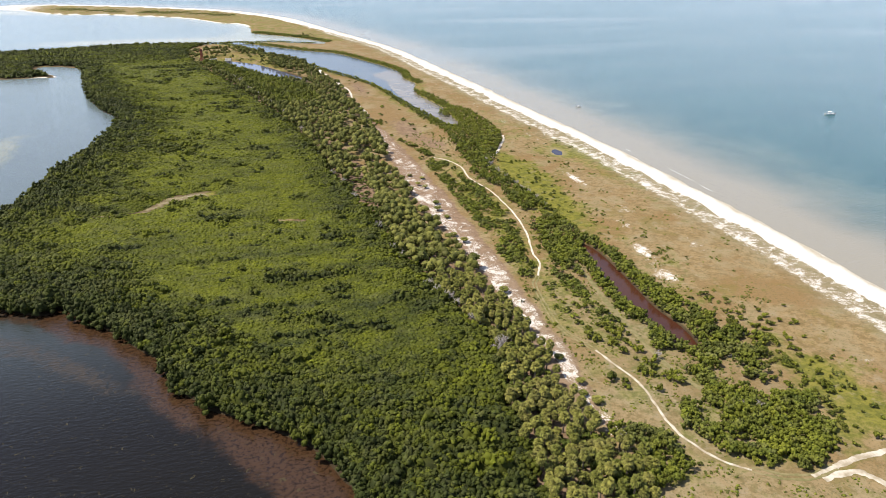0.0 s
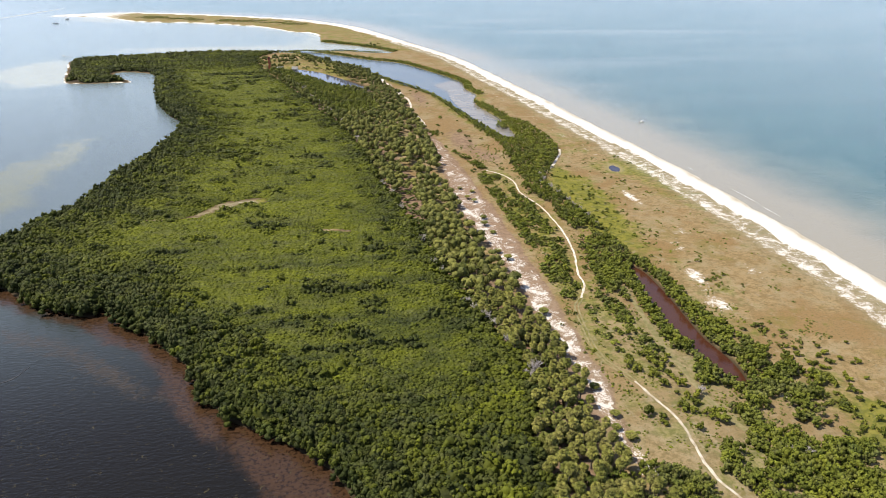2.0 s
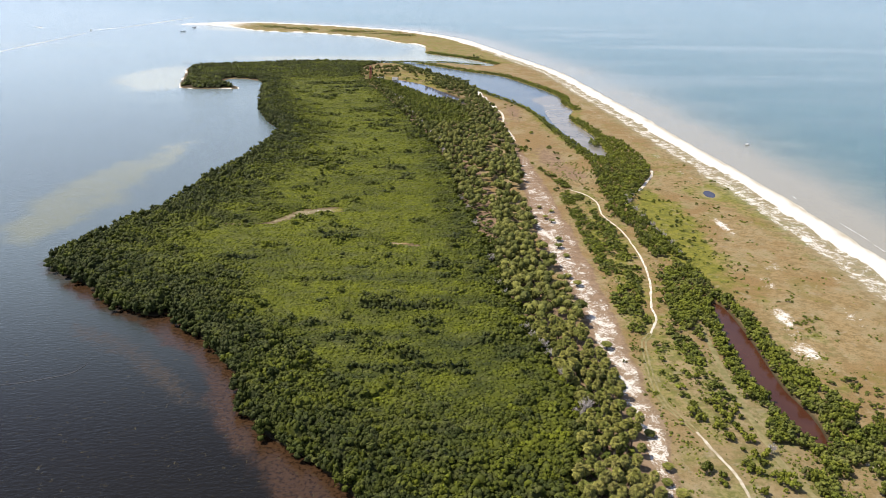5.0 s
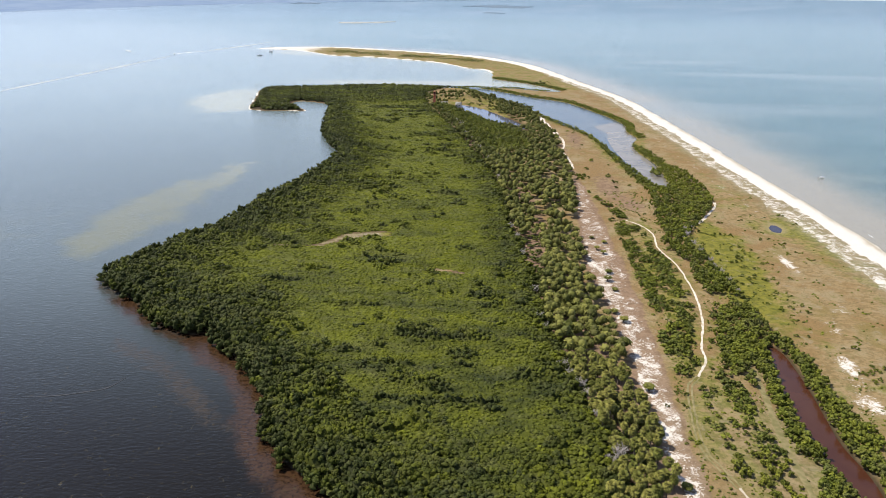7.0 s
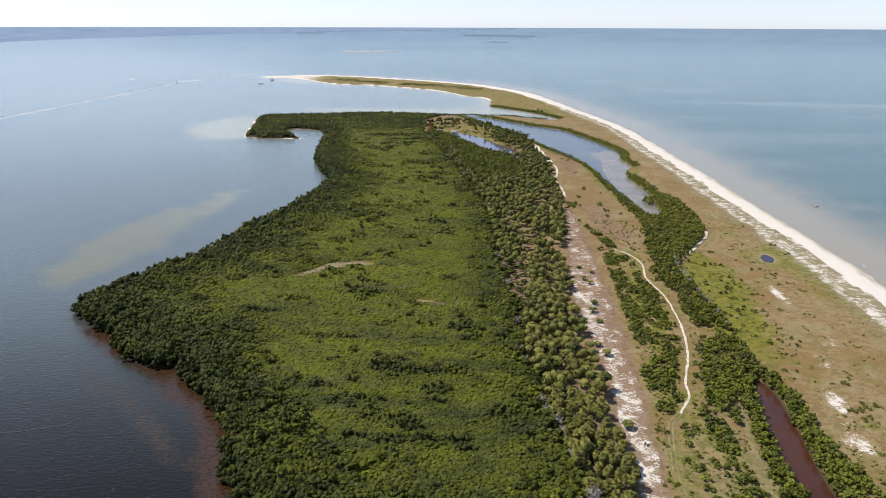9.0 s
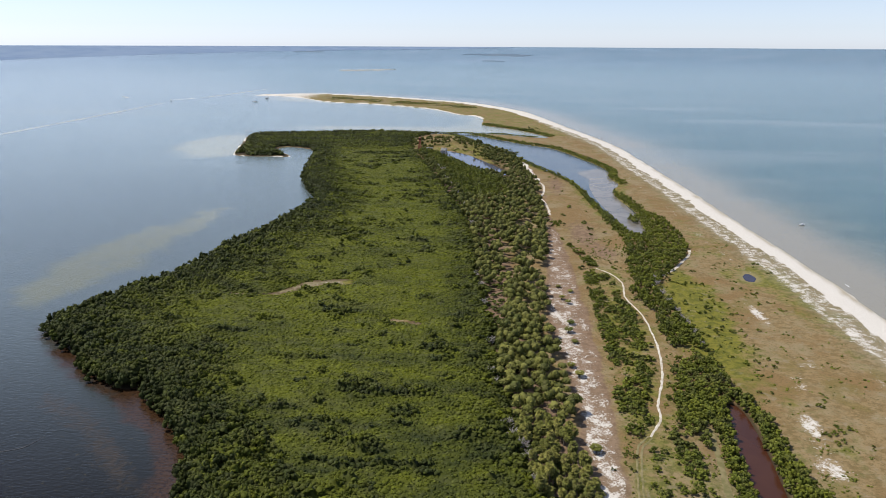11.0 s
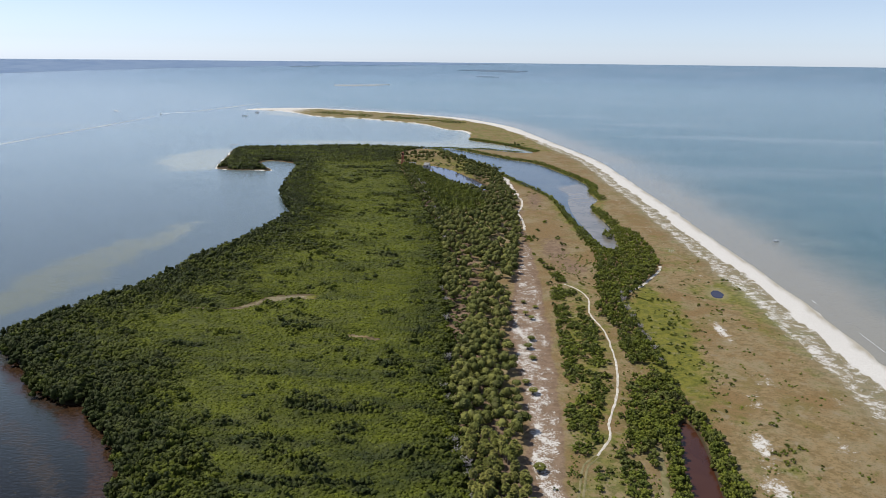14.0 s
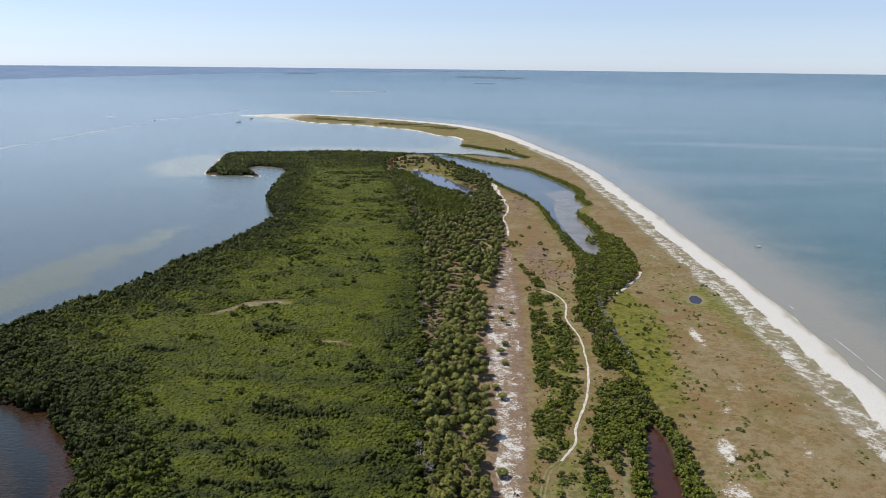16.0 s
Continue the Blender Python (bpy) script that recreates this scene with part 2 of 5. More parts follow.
# ---------------------------------------------------------------- materials
class Nodes:
    """A node material with short calls."""

    def __init__(self, name):
        self.m = bpy.data.materials.new(name)
        self.m.use_nodes = True
        self.t = self.m.node_tree
        self.b = self.t.nodes["Principled BSDF"]
        self.geo = self.t.nodes.new("ShaderNodeNewGeometry")
        self.place = self.geo.outputs["Position"]

    def put(self, socket, v):
        if hasattr(v, "default_value") or hasattr(v, "is_linked"):
            self.t.links.new(v, socket)
        elif isinstance(v, tuple):
            socket.default_value = (*v, 1.0) if len(v) == 3 and len(socket.default_value) == 4 else v
        else:
            socket.default_value = v

    def noise(self, scale, detail=3.0, rough=0.55, distortion=0.0, stretch=None):
        n = self.t.nodes.new("ShaderNodeTexNoise")
        n.inputs["Scale"].default_value, n.inputs["Detail"].default_value = scale, detail
        n.inputs["Roughness"].default_value, n.inputs["Distortion"].default_value = rough, distortion
        v = self.place
        if stretch:
            m = self.t.nodes.new("ShaderNodeMapping")
            m.inputs["Scale"].default_value = stretch
            self.t.links.new(v, m.inputs["Vector"])
            v = m.outputs["Vector"]
        self.t.links.new(v, n.inputs["Vector"])
        return n.outputs["Fac"]

    def math(self, op, a, b=0.0, c=0.0):
        n = self.t.nodes.new("ShaderNodeMath")
        n.operation = op
        for s, v in zip(n.inputs, (a, b, c)):
            self.put(s, v)
        return n.outputs[0]

    def ramp(self, v, lo, hi, out_lo=0.0, out_hi=1.0):
        n = self.t.nodes.new("ShaderNodeMapRange")
        n.interpolation_type = "SMOOTHSTEP"
        for s, x in zip(n.inputs, (v, lo, hi, out_lo, out_hi)):
            self.put(s, x)
        return n.outputs[0]

    def mix(self, fac, a, b):
        n = self.t.nodes.new("ShaderNodeMix")
        n.data_type = "RGBA"
        self.put(n.inputs[0], fac), self.put(n.inputs[6], a), self.put(n.inputs[7], b)
        return n.outputs[2]

    def attr(self, name):
        n = self.t.nodes.new("ShaderNodeAttribute")
        n.attribute_name = name
        return n.outputs["Fac"]

    def island(self):
        return self.geo.outputs["Random Per Island"]

    def random(self):
        return self.t.nodes.new("ShaderNodeObjectInfo").outputs["Random"]

    def bump(self, height, strength, distance):
        n = self.t.nodes.new("ShaderNodeBump")
        n.inputs["Strength"].default_value, n.inputs["Distance"].default_value = strength, distance
        self.put(n.inputs["Height"], height)
        self.t.links.new(n.outputs[0], self.b.inputs["Normal"])

    def done(self, colour, roughness=0.8, **more):
        self.put(self.b.inputs["Base Color"], colour)
        self.put(self.b.inputs["Roughness"], roughness)
        for k, v in more.items():
            self.put(self.b.inputs[k.replace("_", " ")], v)
        return self.m


def ground_material():
    n = Nodes("island_ground")
    fine, mid, large, huge = n.noise(2.2, 4), n.noise(0.45, 4, 0.65), n.noise(0.09, 4, 0.6), n.noise(0.03, 3)
    tan = n.mix(n.ramp(mid, 0.4, 0.62), (0.2016, 0.1445, 0.0722), (0.1386, 0.0974, 0.042))
    tan = n.mix(n.ramp(large, 0.45, 0.62, 0, 0.85), tan, (0.1982, 0.1562, 0.0882))
    tan = n.mix(n.ramp(huge, 0.48, 0.6, 0, 0.85), tan, (0.160, 0.102, 0.043))
    tan = n.mix(n.ramp(n.noise(0.05, 4, 0.65, 0.7), 0.54, 0.64, 0, 0.6), tan, (0.1277, 0.0991, 0.0286))
    tan = n.mix(n.ramp(fine, 0.54, 0.68, 0, 0.6), tan, (0.0672, 0.0588, 0.0185))
    olive = n.mix(n.ramp(mid, 0.38, 0.64), (0.1386, 0.1277, 0.0185), (0.0773, 0.0823, 0.0118))
    green = n.math("ADD", n.attr("green"), n.math("MULTIPLY", n.math("SUBTRACT", large, 0.5), 1.9))
    green = n.math("ADD", green, n.math("MULTIPLY", n.math("SUBTRACT", mid, 0.5), 0.9))
    grass = n.mix(n.ramp(green, 0.25, 0.8), tan, olive)
    grass = n.mix(n.ramp(n.noise(1.0, 5, 0.72, 0.3), 0.54, 0.66, 0, 0.55), grass, (0.052, 0.052, 0.016))
    grass = n.mix(n.ramp(n.noise(0.28, 4, 0.7, 0.5), 0.56, 0.68, 0, 0.5), grass, (0.20, 0.168, 0.115))
    sand = n.mix(n.ramp(mid, 0.35, 0.65), (0.1806, 0.1243, 0.0823), (0.1218, 0.0798, 0.0487))
    brown = n.math("ADD", n.attr("brown"), n.math("MULTIPLY", n.math("SUBTRACT", mid, 0.5), 0.9))
    base = n.mix(n.ramp(brown, 0.35, 0.75), grass, sand)
    base = n.mix(n.math("MULTIPLY", n.attr("dune"), 0.6), base, n.mix(n.ramp(mid, 0.4, 0.6), (0.189, 0.1722, 0.1134), (0.1176, 0.1134, 0.063)))
    base = n.mix(n.attr("mud"), base, n.mix(fine, (0.0412, 0.0294, 0.0151), (0.0202, 0.0151, 0.0084)))
    patch = n.math("ADD", n.math("MULTIPLY", mid, 0.5), n.math("MULTIPLY", n.noise(0.16, 4, 0.7, 0.6), 0.5))
    patch = n.math("ADD", patch, n.math("MULTIPLY", n.math("SUBTRACT", fine, 0.5), 0.5))
    white = n.ramp(n.math("ADD", patch, n.attr("white")), 0.96, 1.08)
    base = n.mix(white, base, n.mix(n.ramp(fine, 0.3, 0.7), (0.53, 0.512, 0.475), (0.44, 0.415, 0.375)))
    base = n.mix(n.math("MULTIPLY", n.attr("wet"), 0.85), base, (0.2117, 0.1764, 0.1008))
    n.bump(n.math("ADD", fine, n.math("MULTIPLY", mid, 2.0)), 0.6, 0.25)
    return n.done(base, 0.9, Specular_IOR_Level=0.15)


def sea_material():
    n = Nodes("sea_water")
    big, mid, fine = n.noise(0.02, 4), n.noise(0.12, 5, 0.65, 0.5), n.noise(0.9, 4, 0.7)
    # Far bay paler: shallows, and low-sky reflection painted into the colour.
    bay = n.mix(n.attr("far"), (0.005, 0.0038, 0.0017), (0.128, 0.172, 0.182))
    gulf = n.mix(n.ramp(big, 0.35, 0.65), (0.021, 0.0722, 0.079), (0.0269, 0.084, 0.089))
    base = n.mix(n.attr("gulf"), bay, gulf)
    milk = n.math("ADD", n.attr("milk"), n.math("MULTIPLY", n.math("SUBTRACT", big, 0.5), 0.5))
    base = n.mix(n.ramp(milk, 0.15, 1.0), base, (0.2016, 0.189, 0.1512))
    shoal = n.math("ADD", n.attr("shoal"), n.math("MULTIPLY", n.math("SUBTRACT", n.noise(0.05, 6, 0.7, 0.6), 0.5), 1.1))
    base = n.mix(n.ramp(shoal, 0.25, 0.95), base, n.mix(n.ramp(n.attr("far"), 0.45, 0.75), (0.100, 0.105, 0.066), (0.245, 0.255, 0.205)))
    tannin = n.math("ADD", n.attr("tannin"), n.math("MULTIPLY", n.math("SUBTRACT", mid, 0.5), 1.1))
    speck = n.mix(n.ramp(fine, 0.45, 0.62), (0.0386, 0.021, 0.0109), (0.0168, 0.0092, 0.005))
    base = n.mix(n.ramp(tannin, 0.15, 0.8), base, speck)
    bank = n.math("ADD", n.attr("bank"), n.math("MULTIPLY", n.math("SUBTRACT", n.noise(0.3, 5, 0.75, 0.8), 0.5), 1.6))
    base = n.mix(n.ramp(bank, 0.4, 1.0, 0, 0.8), base, (0.036, 0.026, 0.015))
    weed = n.math("MULTIPLY", n.ramp(n.noise(0.6, 5, 0.75, 1.0), 0.60, 0.68), n.attr("weed"))
    base = n.mix(n.math("MULTIPLY", weed, 0.7), base, (0.0504, 0.042, 0.0185))
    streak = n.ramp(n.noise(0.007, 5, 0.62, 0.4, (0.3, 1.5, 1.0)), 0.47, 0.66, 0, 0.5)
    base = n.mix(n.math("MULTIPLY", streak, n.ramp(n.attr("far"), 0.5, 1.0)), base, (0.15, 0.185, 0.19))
    ripple = n.noise(0.8, 3, 0.6, 0.4, (1.0, 1.7, 1.0))
    n.bump(n.math("ADD", ripple, n.math("MULTIPLY", n.noise(0.45, 2, 0.5, 0.3, (1.0, 2.2, 1.0)), 1.2)), 0.42, 0.25)
    return n.done(base, 0.13, IOR=1.33, Specular_IOR_Level=0.42)


def still_water_material(name, dark, light, roughness=0.1):
    n = Nodes(name)
    colour = n.mix(n.ramp(n.noise(0.07, 4, 0.6, 0.5), 0.35, 0.65), dark, light)
    n.bump(n.noise(1.5, 3), 0.06, 0.1)
    return n.done(colour, roughness, IOR=1.33)


def foliage_material(name, dark, light, grey, per_object=False):
    n = Nodes(name)
    tint = n.random() if per_object else n.attr("tint")
    colour = n.mix(tint, dark, light)
    colour = n.mix(n.ramp(n.noise(0.22, 3, 0.6), 0.5, 0.72, 0, 0.5), colour, grey)
    colour = n.mix(n.ramp(n.noise(0.065, 4, 0.65, 0.5, (0.6, 1.6, 1.0)), 0.52, 0.68, 0, 0.4), colour, grey)
    # Leaf brightness: random, plus the shade painted into the stuff meshes.
    leaf = n.math("MULTIPLY_ADD", n.island() if per_object else n.attr("vary_shade"), 0.9, 0.55)
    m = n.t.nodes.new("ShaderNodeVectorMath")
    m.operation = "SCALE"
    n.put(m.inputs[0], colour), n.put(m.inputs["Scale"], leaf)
    n.bump(n.math("ADD", n.noise(5.0, 3), n.noise(1.3, 3, 0.6)), 0.6, 0.2)
    return n.done(m.outputs[0], 0.7, Specular_IOR_Level=0.12)


def plain_material(name, a, b, scale=3.0, roughness=0.7, **more):
    n = Nodes(name)
    n.bump(n.noise(scale * 4), 0.3, 0.02)
    return n.done(n.mix(n.ramp(n.noise(scale, 4), 0.3, 0.7), a, b), roughness, **more)


GROUND = ground_material()
SEA = sea_material()
LAGOON_WATER = still_water_material("lagoon_water", (0.042, 0.063, 0.084), (0.084, 0.1008, 0.1092), 0.2)
MUDDY_WATER = still_water_material("muddy_water", (0.1722, 0.1554, 0.1302), (0.1176, 0.1092, 0.0924), 0.2)
CANAL_WATER = still_water_material("canal_water", (0.0504, 0.0193, 0.0101), (0.0403, 0.0143, 0.0084), 0.2)
POOL_WATER = still_water_material("pool_water", (0.0588, 0.0672, 0.1008), (0.084, 0.0924, 0.1176))
POND_WATER = still_water_material("pond_water", (0.0185, 0.0118, 0.0252), (0.0134, 0.0101, 0.0202))
ROAD_SAND = plain_material("road_sand", (0.5124, 0.4872, 0.4368), (0.3192, 0.2772, 0.21), 0.55, 0.95)
WORN_SAND = plain_material("worn_sand", (0.42, 0.3906, 0.3276), (0.2268, 0.189, 0.126), 0.4, 0.95)
TRACK_GRASS = plain_material("worn_grass", (0.1806, 0.1512, 0.0739), (0.105, 0.0966, 0.0319), 0.5, 0.95)
MANGROVE = foliage_material("mangrove_leaves", (0.0256, 0.0340, 0.0068), (0.0921, 0.1050, 0.0063), (0.0703, 0.0750, 0.0273))
BROADLEAF = foliage_material("broadleaf_leaves", (0.0462, 0.0605, 0.0101), (0.1302, 0.1428, 0.0168), (0.0966, 0.0958, 0.042))
SHRUB_LEAF = foliage_material("shrub_leaves", (0.0605, 0.0739, 0.0101), (0.1411, 0.1478, 0.0185), (0.0966, 0.0941, 0.0336), True)
PALM_LEAF = foliage_material("palm_fronds", (0.0759, 0.0847, 0.0157), (0.1553, 0.1497, 0.0343), (0.1336, 0.1172, 0.0428), True)
PALM_STUFF = foliage_material("palm_grove_fronds", (0.0529, 0.0613, 0.0128), (0.1341, 0.1331, 0.0314), (0.0988, 0.0934, 0.0357))
DRY_FROND = plain_material("dry_fronds", (0.2016, 0.1512, 0.0756), (0.1428, 0.1008, 0.0504))
FOAM = plain_material("foam", (0.63, 0.6384, 0.63), (0.462, 0.4788, 0.4788), 0.6, 0.6)
WAKE_WATER = plain_material("stirred_water", (0.36, 0.39, 0.41), (0.22, 0.25, 0.265), 0.08, 0.6)
WEED_TRAIL = plain_material("weed_trail", (0.035, 0.032, 0.025), (0.012, 0.011, 0.009), 0.3, 0.3)
# Far woods and islets: blue distance haze is painted into the base colour.
HAZY_LAND = plain_material("hazy_woods", (0.0966, 0.1554, 0.252), (0.1302, 0.189, 0.2772), 0.01, 1.0)
HAZY_ISLET = plain_material("hazy_mangroves", (0.0714, 0.1176, 0.168), (0.0924, 0.1344, 0.1806), 0.01, 1.0)
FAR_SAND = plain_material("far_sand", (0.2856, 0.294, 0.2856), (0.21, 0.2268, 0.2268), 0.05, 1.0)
BARK = plain_material("grey_bark", (0.1428, 0.1176, 0.0924), (0.084, 0.0672, 0.0504))
DEADWOOD = plain_material("bleached_wood", (0.3024, 0.2772, 0.2604), (0.2184, 0.1932, 0.1848))


# ---------------------------------------------------------------- mesh helpers
def mesh_from(name, verts, faces, mats, face_mat=None, attrs=None, soft=False):
    """A mesh from arrays: verts (n,3), faces (m,3 or 4)."""
    me = bpy.data.meshes.new(name)
    verts, faces = np.asarray(verts, np.float32), np.asarray(faces, np.int32)
    k = faces.shape[1]
    me.vertices.add(len(verts))
    me.vertices.foreach_set("co", verts.ravel())
    me.loops.add(faces.size)
    me.loops.foreach_set("vertex_index", faces.ravel())
    me.polygons.add(len(faces))
    me.polygons.foreach_set("loop_start", np.arange(0, faces.size, k, dtype=np.int32))
    if face_mat is not None:
        me.polygons.foreach_set("material_index", np.asarray(face_mat, np.int32))
    if soft:
        me.polygons.foreach_set("use_smooth", np.ones(len(faces), bool))
    for m in mats:
        me.materials.append(m)
    for key, values in (attrs or {}).items():
        a = me.attributes.new(key, "FLOAT", "POINT")
        a.data.foreach_set("value", np.asarray(values, np.float32))
    me.update(calc_edges=True)
    me.validate()
    return me


def part(name, bm, material, parent, label=""):
    me = bpy.data.meshes.new(name)
    bm.to_mesh(me)
    bm.free()
    me.materials.append(material)
    ob = new(name, me)
    ob.parent = parent
    return tagged(ob, label)


def mesh_part(name, me, parent, label=""):
    ob = new(name, me)
    ob.parent = parent
    return tagged(ob, label)


def polar_grid(front, back, rings, centre=(38, 15)):
    """A round sheet, close-meshed ahead (+y) and wide-meshed behind."""
    ahead = np.arange(-75, 75, front)
    rest = np.arange(75, 285, back)
    ang = np.radians(90 - np.concatenate([ahead, rest]))
    n, k = len(rings), len(ang)
    x = centre[0] + rings[:, None] * np.cos(ang)
    y = centre[1] + rings[:, None] * np.sin(ang)
    xy = np.stack([x.ravel(), y.ravel()], 1)
    i, j = np.meshgrid(np.arange(n - 1), np.arange(k), indexing="ij")
    j2 = (j + 1) % k
    quads = np.stack([i * k + j, i * k + j2, (i + 1) * k + j2, (i + 1) * k + j], -1).reshape(-1, 4)[:, ::-1]
    return xy, quads


def ring_radii(first, dense_from, dense_to, ratio, last, far_ratio):
    near = np.linspace(first, dense_from, 8, endpoint=False)
    mid = dense_from * ratio ** np.arange(0, math.log(dense_to / dense_from) / math.log(ratio))
    far = mid[-1] * far_ratio ** np.arange(1, math.log(last / mid[-1]) / math.log(far_ratio))
    return np.concatenate([near, mid, far, [last]])


def sea_level(xy):
    """Flat, and lifted at the rim so that the horizon lies where it lies over the open sea."""
    r = np.hypot(xy[:, 0] - 38, xy[:, 1] - 15)
    return 82 * step(3500, 5600, r) / step(3500, 5600, np.array(4700.0))


# ---------------------------------------------------------------- ground
xy, quads = polar_grid(0.36, 4.0, ring_radii(0.5, 70, 1750, 1.015, 4740, 1.05))
depth = land_depth(xy)
height = ground_height(xy, depth) + sea_level(xy)
shaken = rough(xy, 14, 3.0, 21)
to_gulf = line_distance(shaken, gulf_line)
in_strip = signed(rough(xy, 8, 2.0, 31), strip)
px, py = xy[:, 0], xy[:, 1]
inland = signed(xy, shore)
palm_x = across(PALM_WEST, py)
mangrove_floor = step(-2, 3, palm_x - px) * step(0, 2, inland) * (py < 930)
to_lagoon, to_canal, to_pond, to_pool = (signed(xy, q) for q in (lagoon, canal, pond, pool))


def blob(x, y, rx, ry):
    return np.exp(-((px - x) / rx) ** 2 - ((py - y) / ry) ** 2)


gulf_side = inland > 0
beach = to_gulf / (1 + 1.1 * step(950, 1250, py))
white = 1.2 * step(13, 10, beach) + 0.405 * step(34, 22, to_gulf) + 0.06 * np.exp(-((to_gulf - 23) / 3) ** 2) + 0.06 * step(50, 32, to_gulf) + 0.34 * step(48, 36, to_gulf) * step(30, 34, to_gulf) * step(330, 380, py) * step(760, 640, py)
dune = step(34, 20, to_gulf) * (py < 1000)
white = np.maximum(white, 0.75 * step(9, 3, line_distance(xy, smooth(SPIT_INNER, False))) * step(1050, 1120, py))
white = np.maximum(white, 0.85 * step(5, 2, line_distance(xy, smooth(NORTH_SHORE[1:18], False))))
white = np.maximum(white, (0.40 * step(1180, 1300, py) + 0.2 * step(-360, -430, px)) * (inland > 0) * (py > 1150))
white = np.maximum(white, step(-1, 3, in_strip) * np.where(py < 310, 0.415 + 0.09 * np.exp(-((px - across(SAND_WEST, py) - 5) / 6) ** 2), 0.455))
white = np.maximum(white, 0.72 * step(-1, 2, in_strip) * step(560, 600, py))
for x, y, rx, ry, k in ((149, 318, 4, 22, .60), (143, 255, 7, 12, .5), (137, 226, 6, 18, .55), (134, 205, 9, 12, .55), (126, 150, 6, 8, .46), (152, 270, 14, 30, .40), (91, 202, 2, 3, .52),
                        (148, 289, 5, 6, .45), (113, 352, 1.6, 18, .6), (119, 366, 3, 9, .56), (126, 376, 3, 6, .55), (75, 130, 6, 16, .5), (160, 140, 9, 5, .46),
                        (160, 225, 10, 22, .42), (172, 262, 8, 24, .42)):
    white = np.maximum(white, k * blob(x, y, rx, ry))
white = white * (1 - mangrove_floor)
brown = step(-1, 3, in_strip) + 0.8 * step(-3, 6, palm_x + 20 - px) * (px > palm_x) * (py < 700)
brown = np.maximum(brown, 0.75 * blob(86, 440, 12, 45) + 0.7 * blob(76, 590, 10, 60) + 0.6 * blob(97, 400, 8, 18))
brown = np.maximum(brown, 0.15 * step(1000, 1150, py))
brown = np.maximum(brown, 0.2 * blob(160, 235, 22, 75) + 0.5 * blob(118, 112, 6, 6))
green = 0.02 + 1.25 * blob(126, 332, 11, 42) + 0.3 * blob(132, 285, 10, 30) + 0.2 * blob(175, 300, 12, 60) + 0.9 * blob(-29, 337, 4, 4) + 0.8 * blob(121, 285, 9, 40) + 0.62 * blob(172, 350, 11, 50) + 0.5 * blob(160, 370, 13, 15) + 0.28 * blob(90, 190, 14, 50)
green = green + 1.0 * blob(142, 132, 11, 24) + 0.62 * blob(92, 300, 12, 90) + 0.35 * blob(150, 430, 14, 60) + 0.55 * blob(72, 462, 7, 20)
green = green + 0.6 * step(14, 4, -to_lagoon) + 0.35 * blob(140, 215, 16, 40) + 0.3 * blob(105, 150, 26, 60) + 0.3 * blob(118, 110, 30, 14) + 0.45 * (py > 900)
green = green - 0.6 * brown * (px > 60) + 0.5 * blob(-50, 790, 60, 90) + 0.02 * step(950, 1150, py) + 0.45 * blob(15, 740, 40, 90)
mud = np.maximum(mangrove_floor, step(3.0, 0.5, -to_canal)) * (px < 150)
mud = np.maximum(mud, step(5, 3, depth) * (to_gulf > 30) * (px < 50) * (py < 690))
clearing = from_clearing(xy)
mud = mud * (1 - step(2.0, 0.0, clearing))
white = np.maximum(white, (0.30 + 0.19 * step(-48, -38, px) * step(-30, -33, px)) * step(2.0, 0.0, clearing))
dune = np.maximum(dune, 0.6 * blob(104, 150, 30, 70) * (px < 150))
dune = np.maximum(dune, 0.9 * blob(121, 113, 7, 5) + 0.8 * blob(125, 133, 5, 6) + 0.7 * blob(131, 152, 5, 7) + 0.5 * blob(90, 202, 6, 14) + 0.5 * blob(96, 176, 5, 12))
dune = np.maximum(dune, 1.1 * step(2.0, 0.0, clearing) * step(-30, -34, px))
wet = 0.75 * step(3.2, 0.8, to_gulf) * (depth > -3) + 0.8 * step(4, 1, -to_pond) * (py > 300) * (px > 150)
ground = new("ground", mesh_from("ground", np.column_stack([xy, height]), quads, [GROUND], attrs=dict(
    white=white, brown=brown, green=green, mud=mud, wet=wet, dune=dune), soft=True))
tagged(ground, "barrier island of white sand, dry tan grass and dark mud", "ground", kind="structure")

# ---------------------------------------------------------------- water
xy, quads = polar_grid(0.6, 5.0, ring_radii(0.5, 60, 1800, 1.018, 4740, 1.05))
px, py = xy[:, 0], xy[:, 1]
to_gulf = line_distance(xy, gulf_line, reach=300)
gx = np.interp(py, [-4800, -160, 0, 300, 600, 880, 1130, 1375, 1553, 4800], [182, 182, 192, 201, 175, 139, 75, -40, -440, -2600])
gulf = step(-1, 1, (px - gx) / (12 + np.maximum(0, py - 1450) * 0.5))
milk = gulf * (0.55 * np.exp(-to_gulf / 28) + 0.75 * np.exp(-to_gulf / 85)) + 0.5 * np.exp(-to_gulf / 14)
west = smooth(WEST_SHORE[:24], False)
to_west = line_distance(rough(xy, 16, 5, 41), west)
tannin = (1 - gulf) * np.maximum(0.9 * step(-4, 5, signed(rough(xy, 9, 4, 41), smooth(TANNIN))), 0.6 * step(11, 3, to_west) * step(330, 250, py))
bank = 0.75 * step(-5, 4, signed(rough(xy, 8, 3, 44), smooth(WEED_BANK)))
weed = (1 - gulf) * step(500, 150, py)
shoal = 0.8 * step(-12, 12, signed(rough(xy, 25, 9, 43), smooth(SHOAL))) + 0.4 * blob(-235, 320, 50, 60)
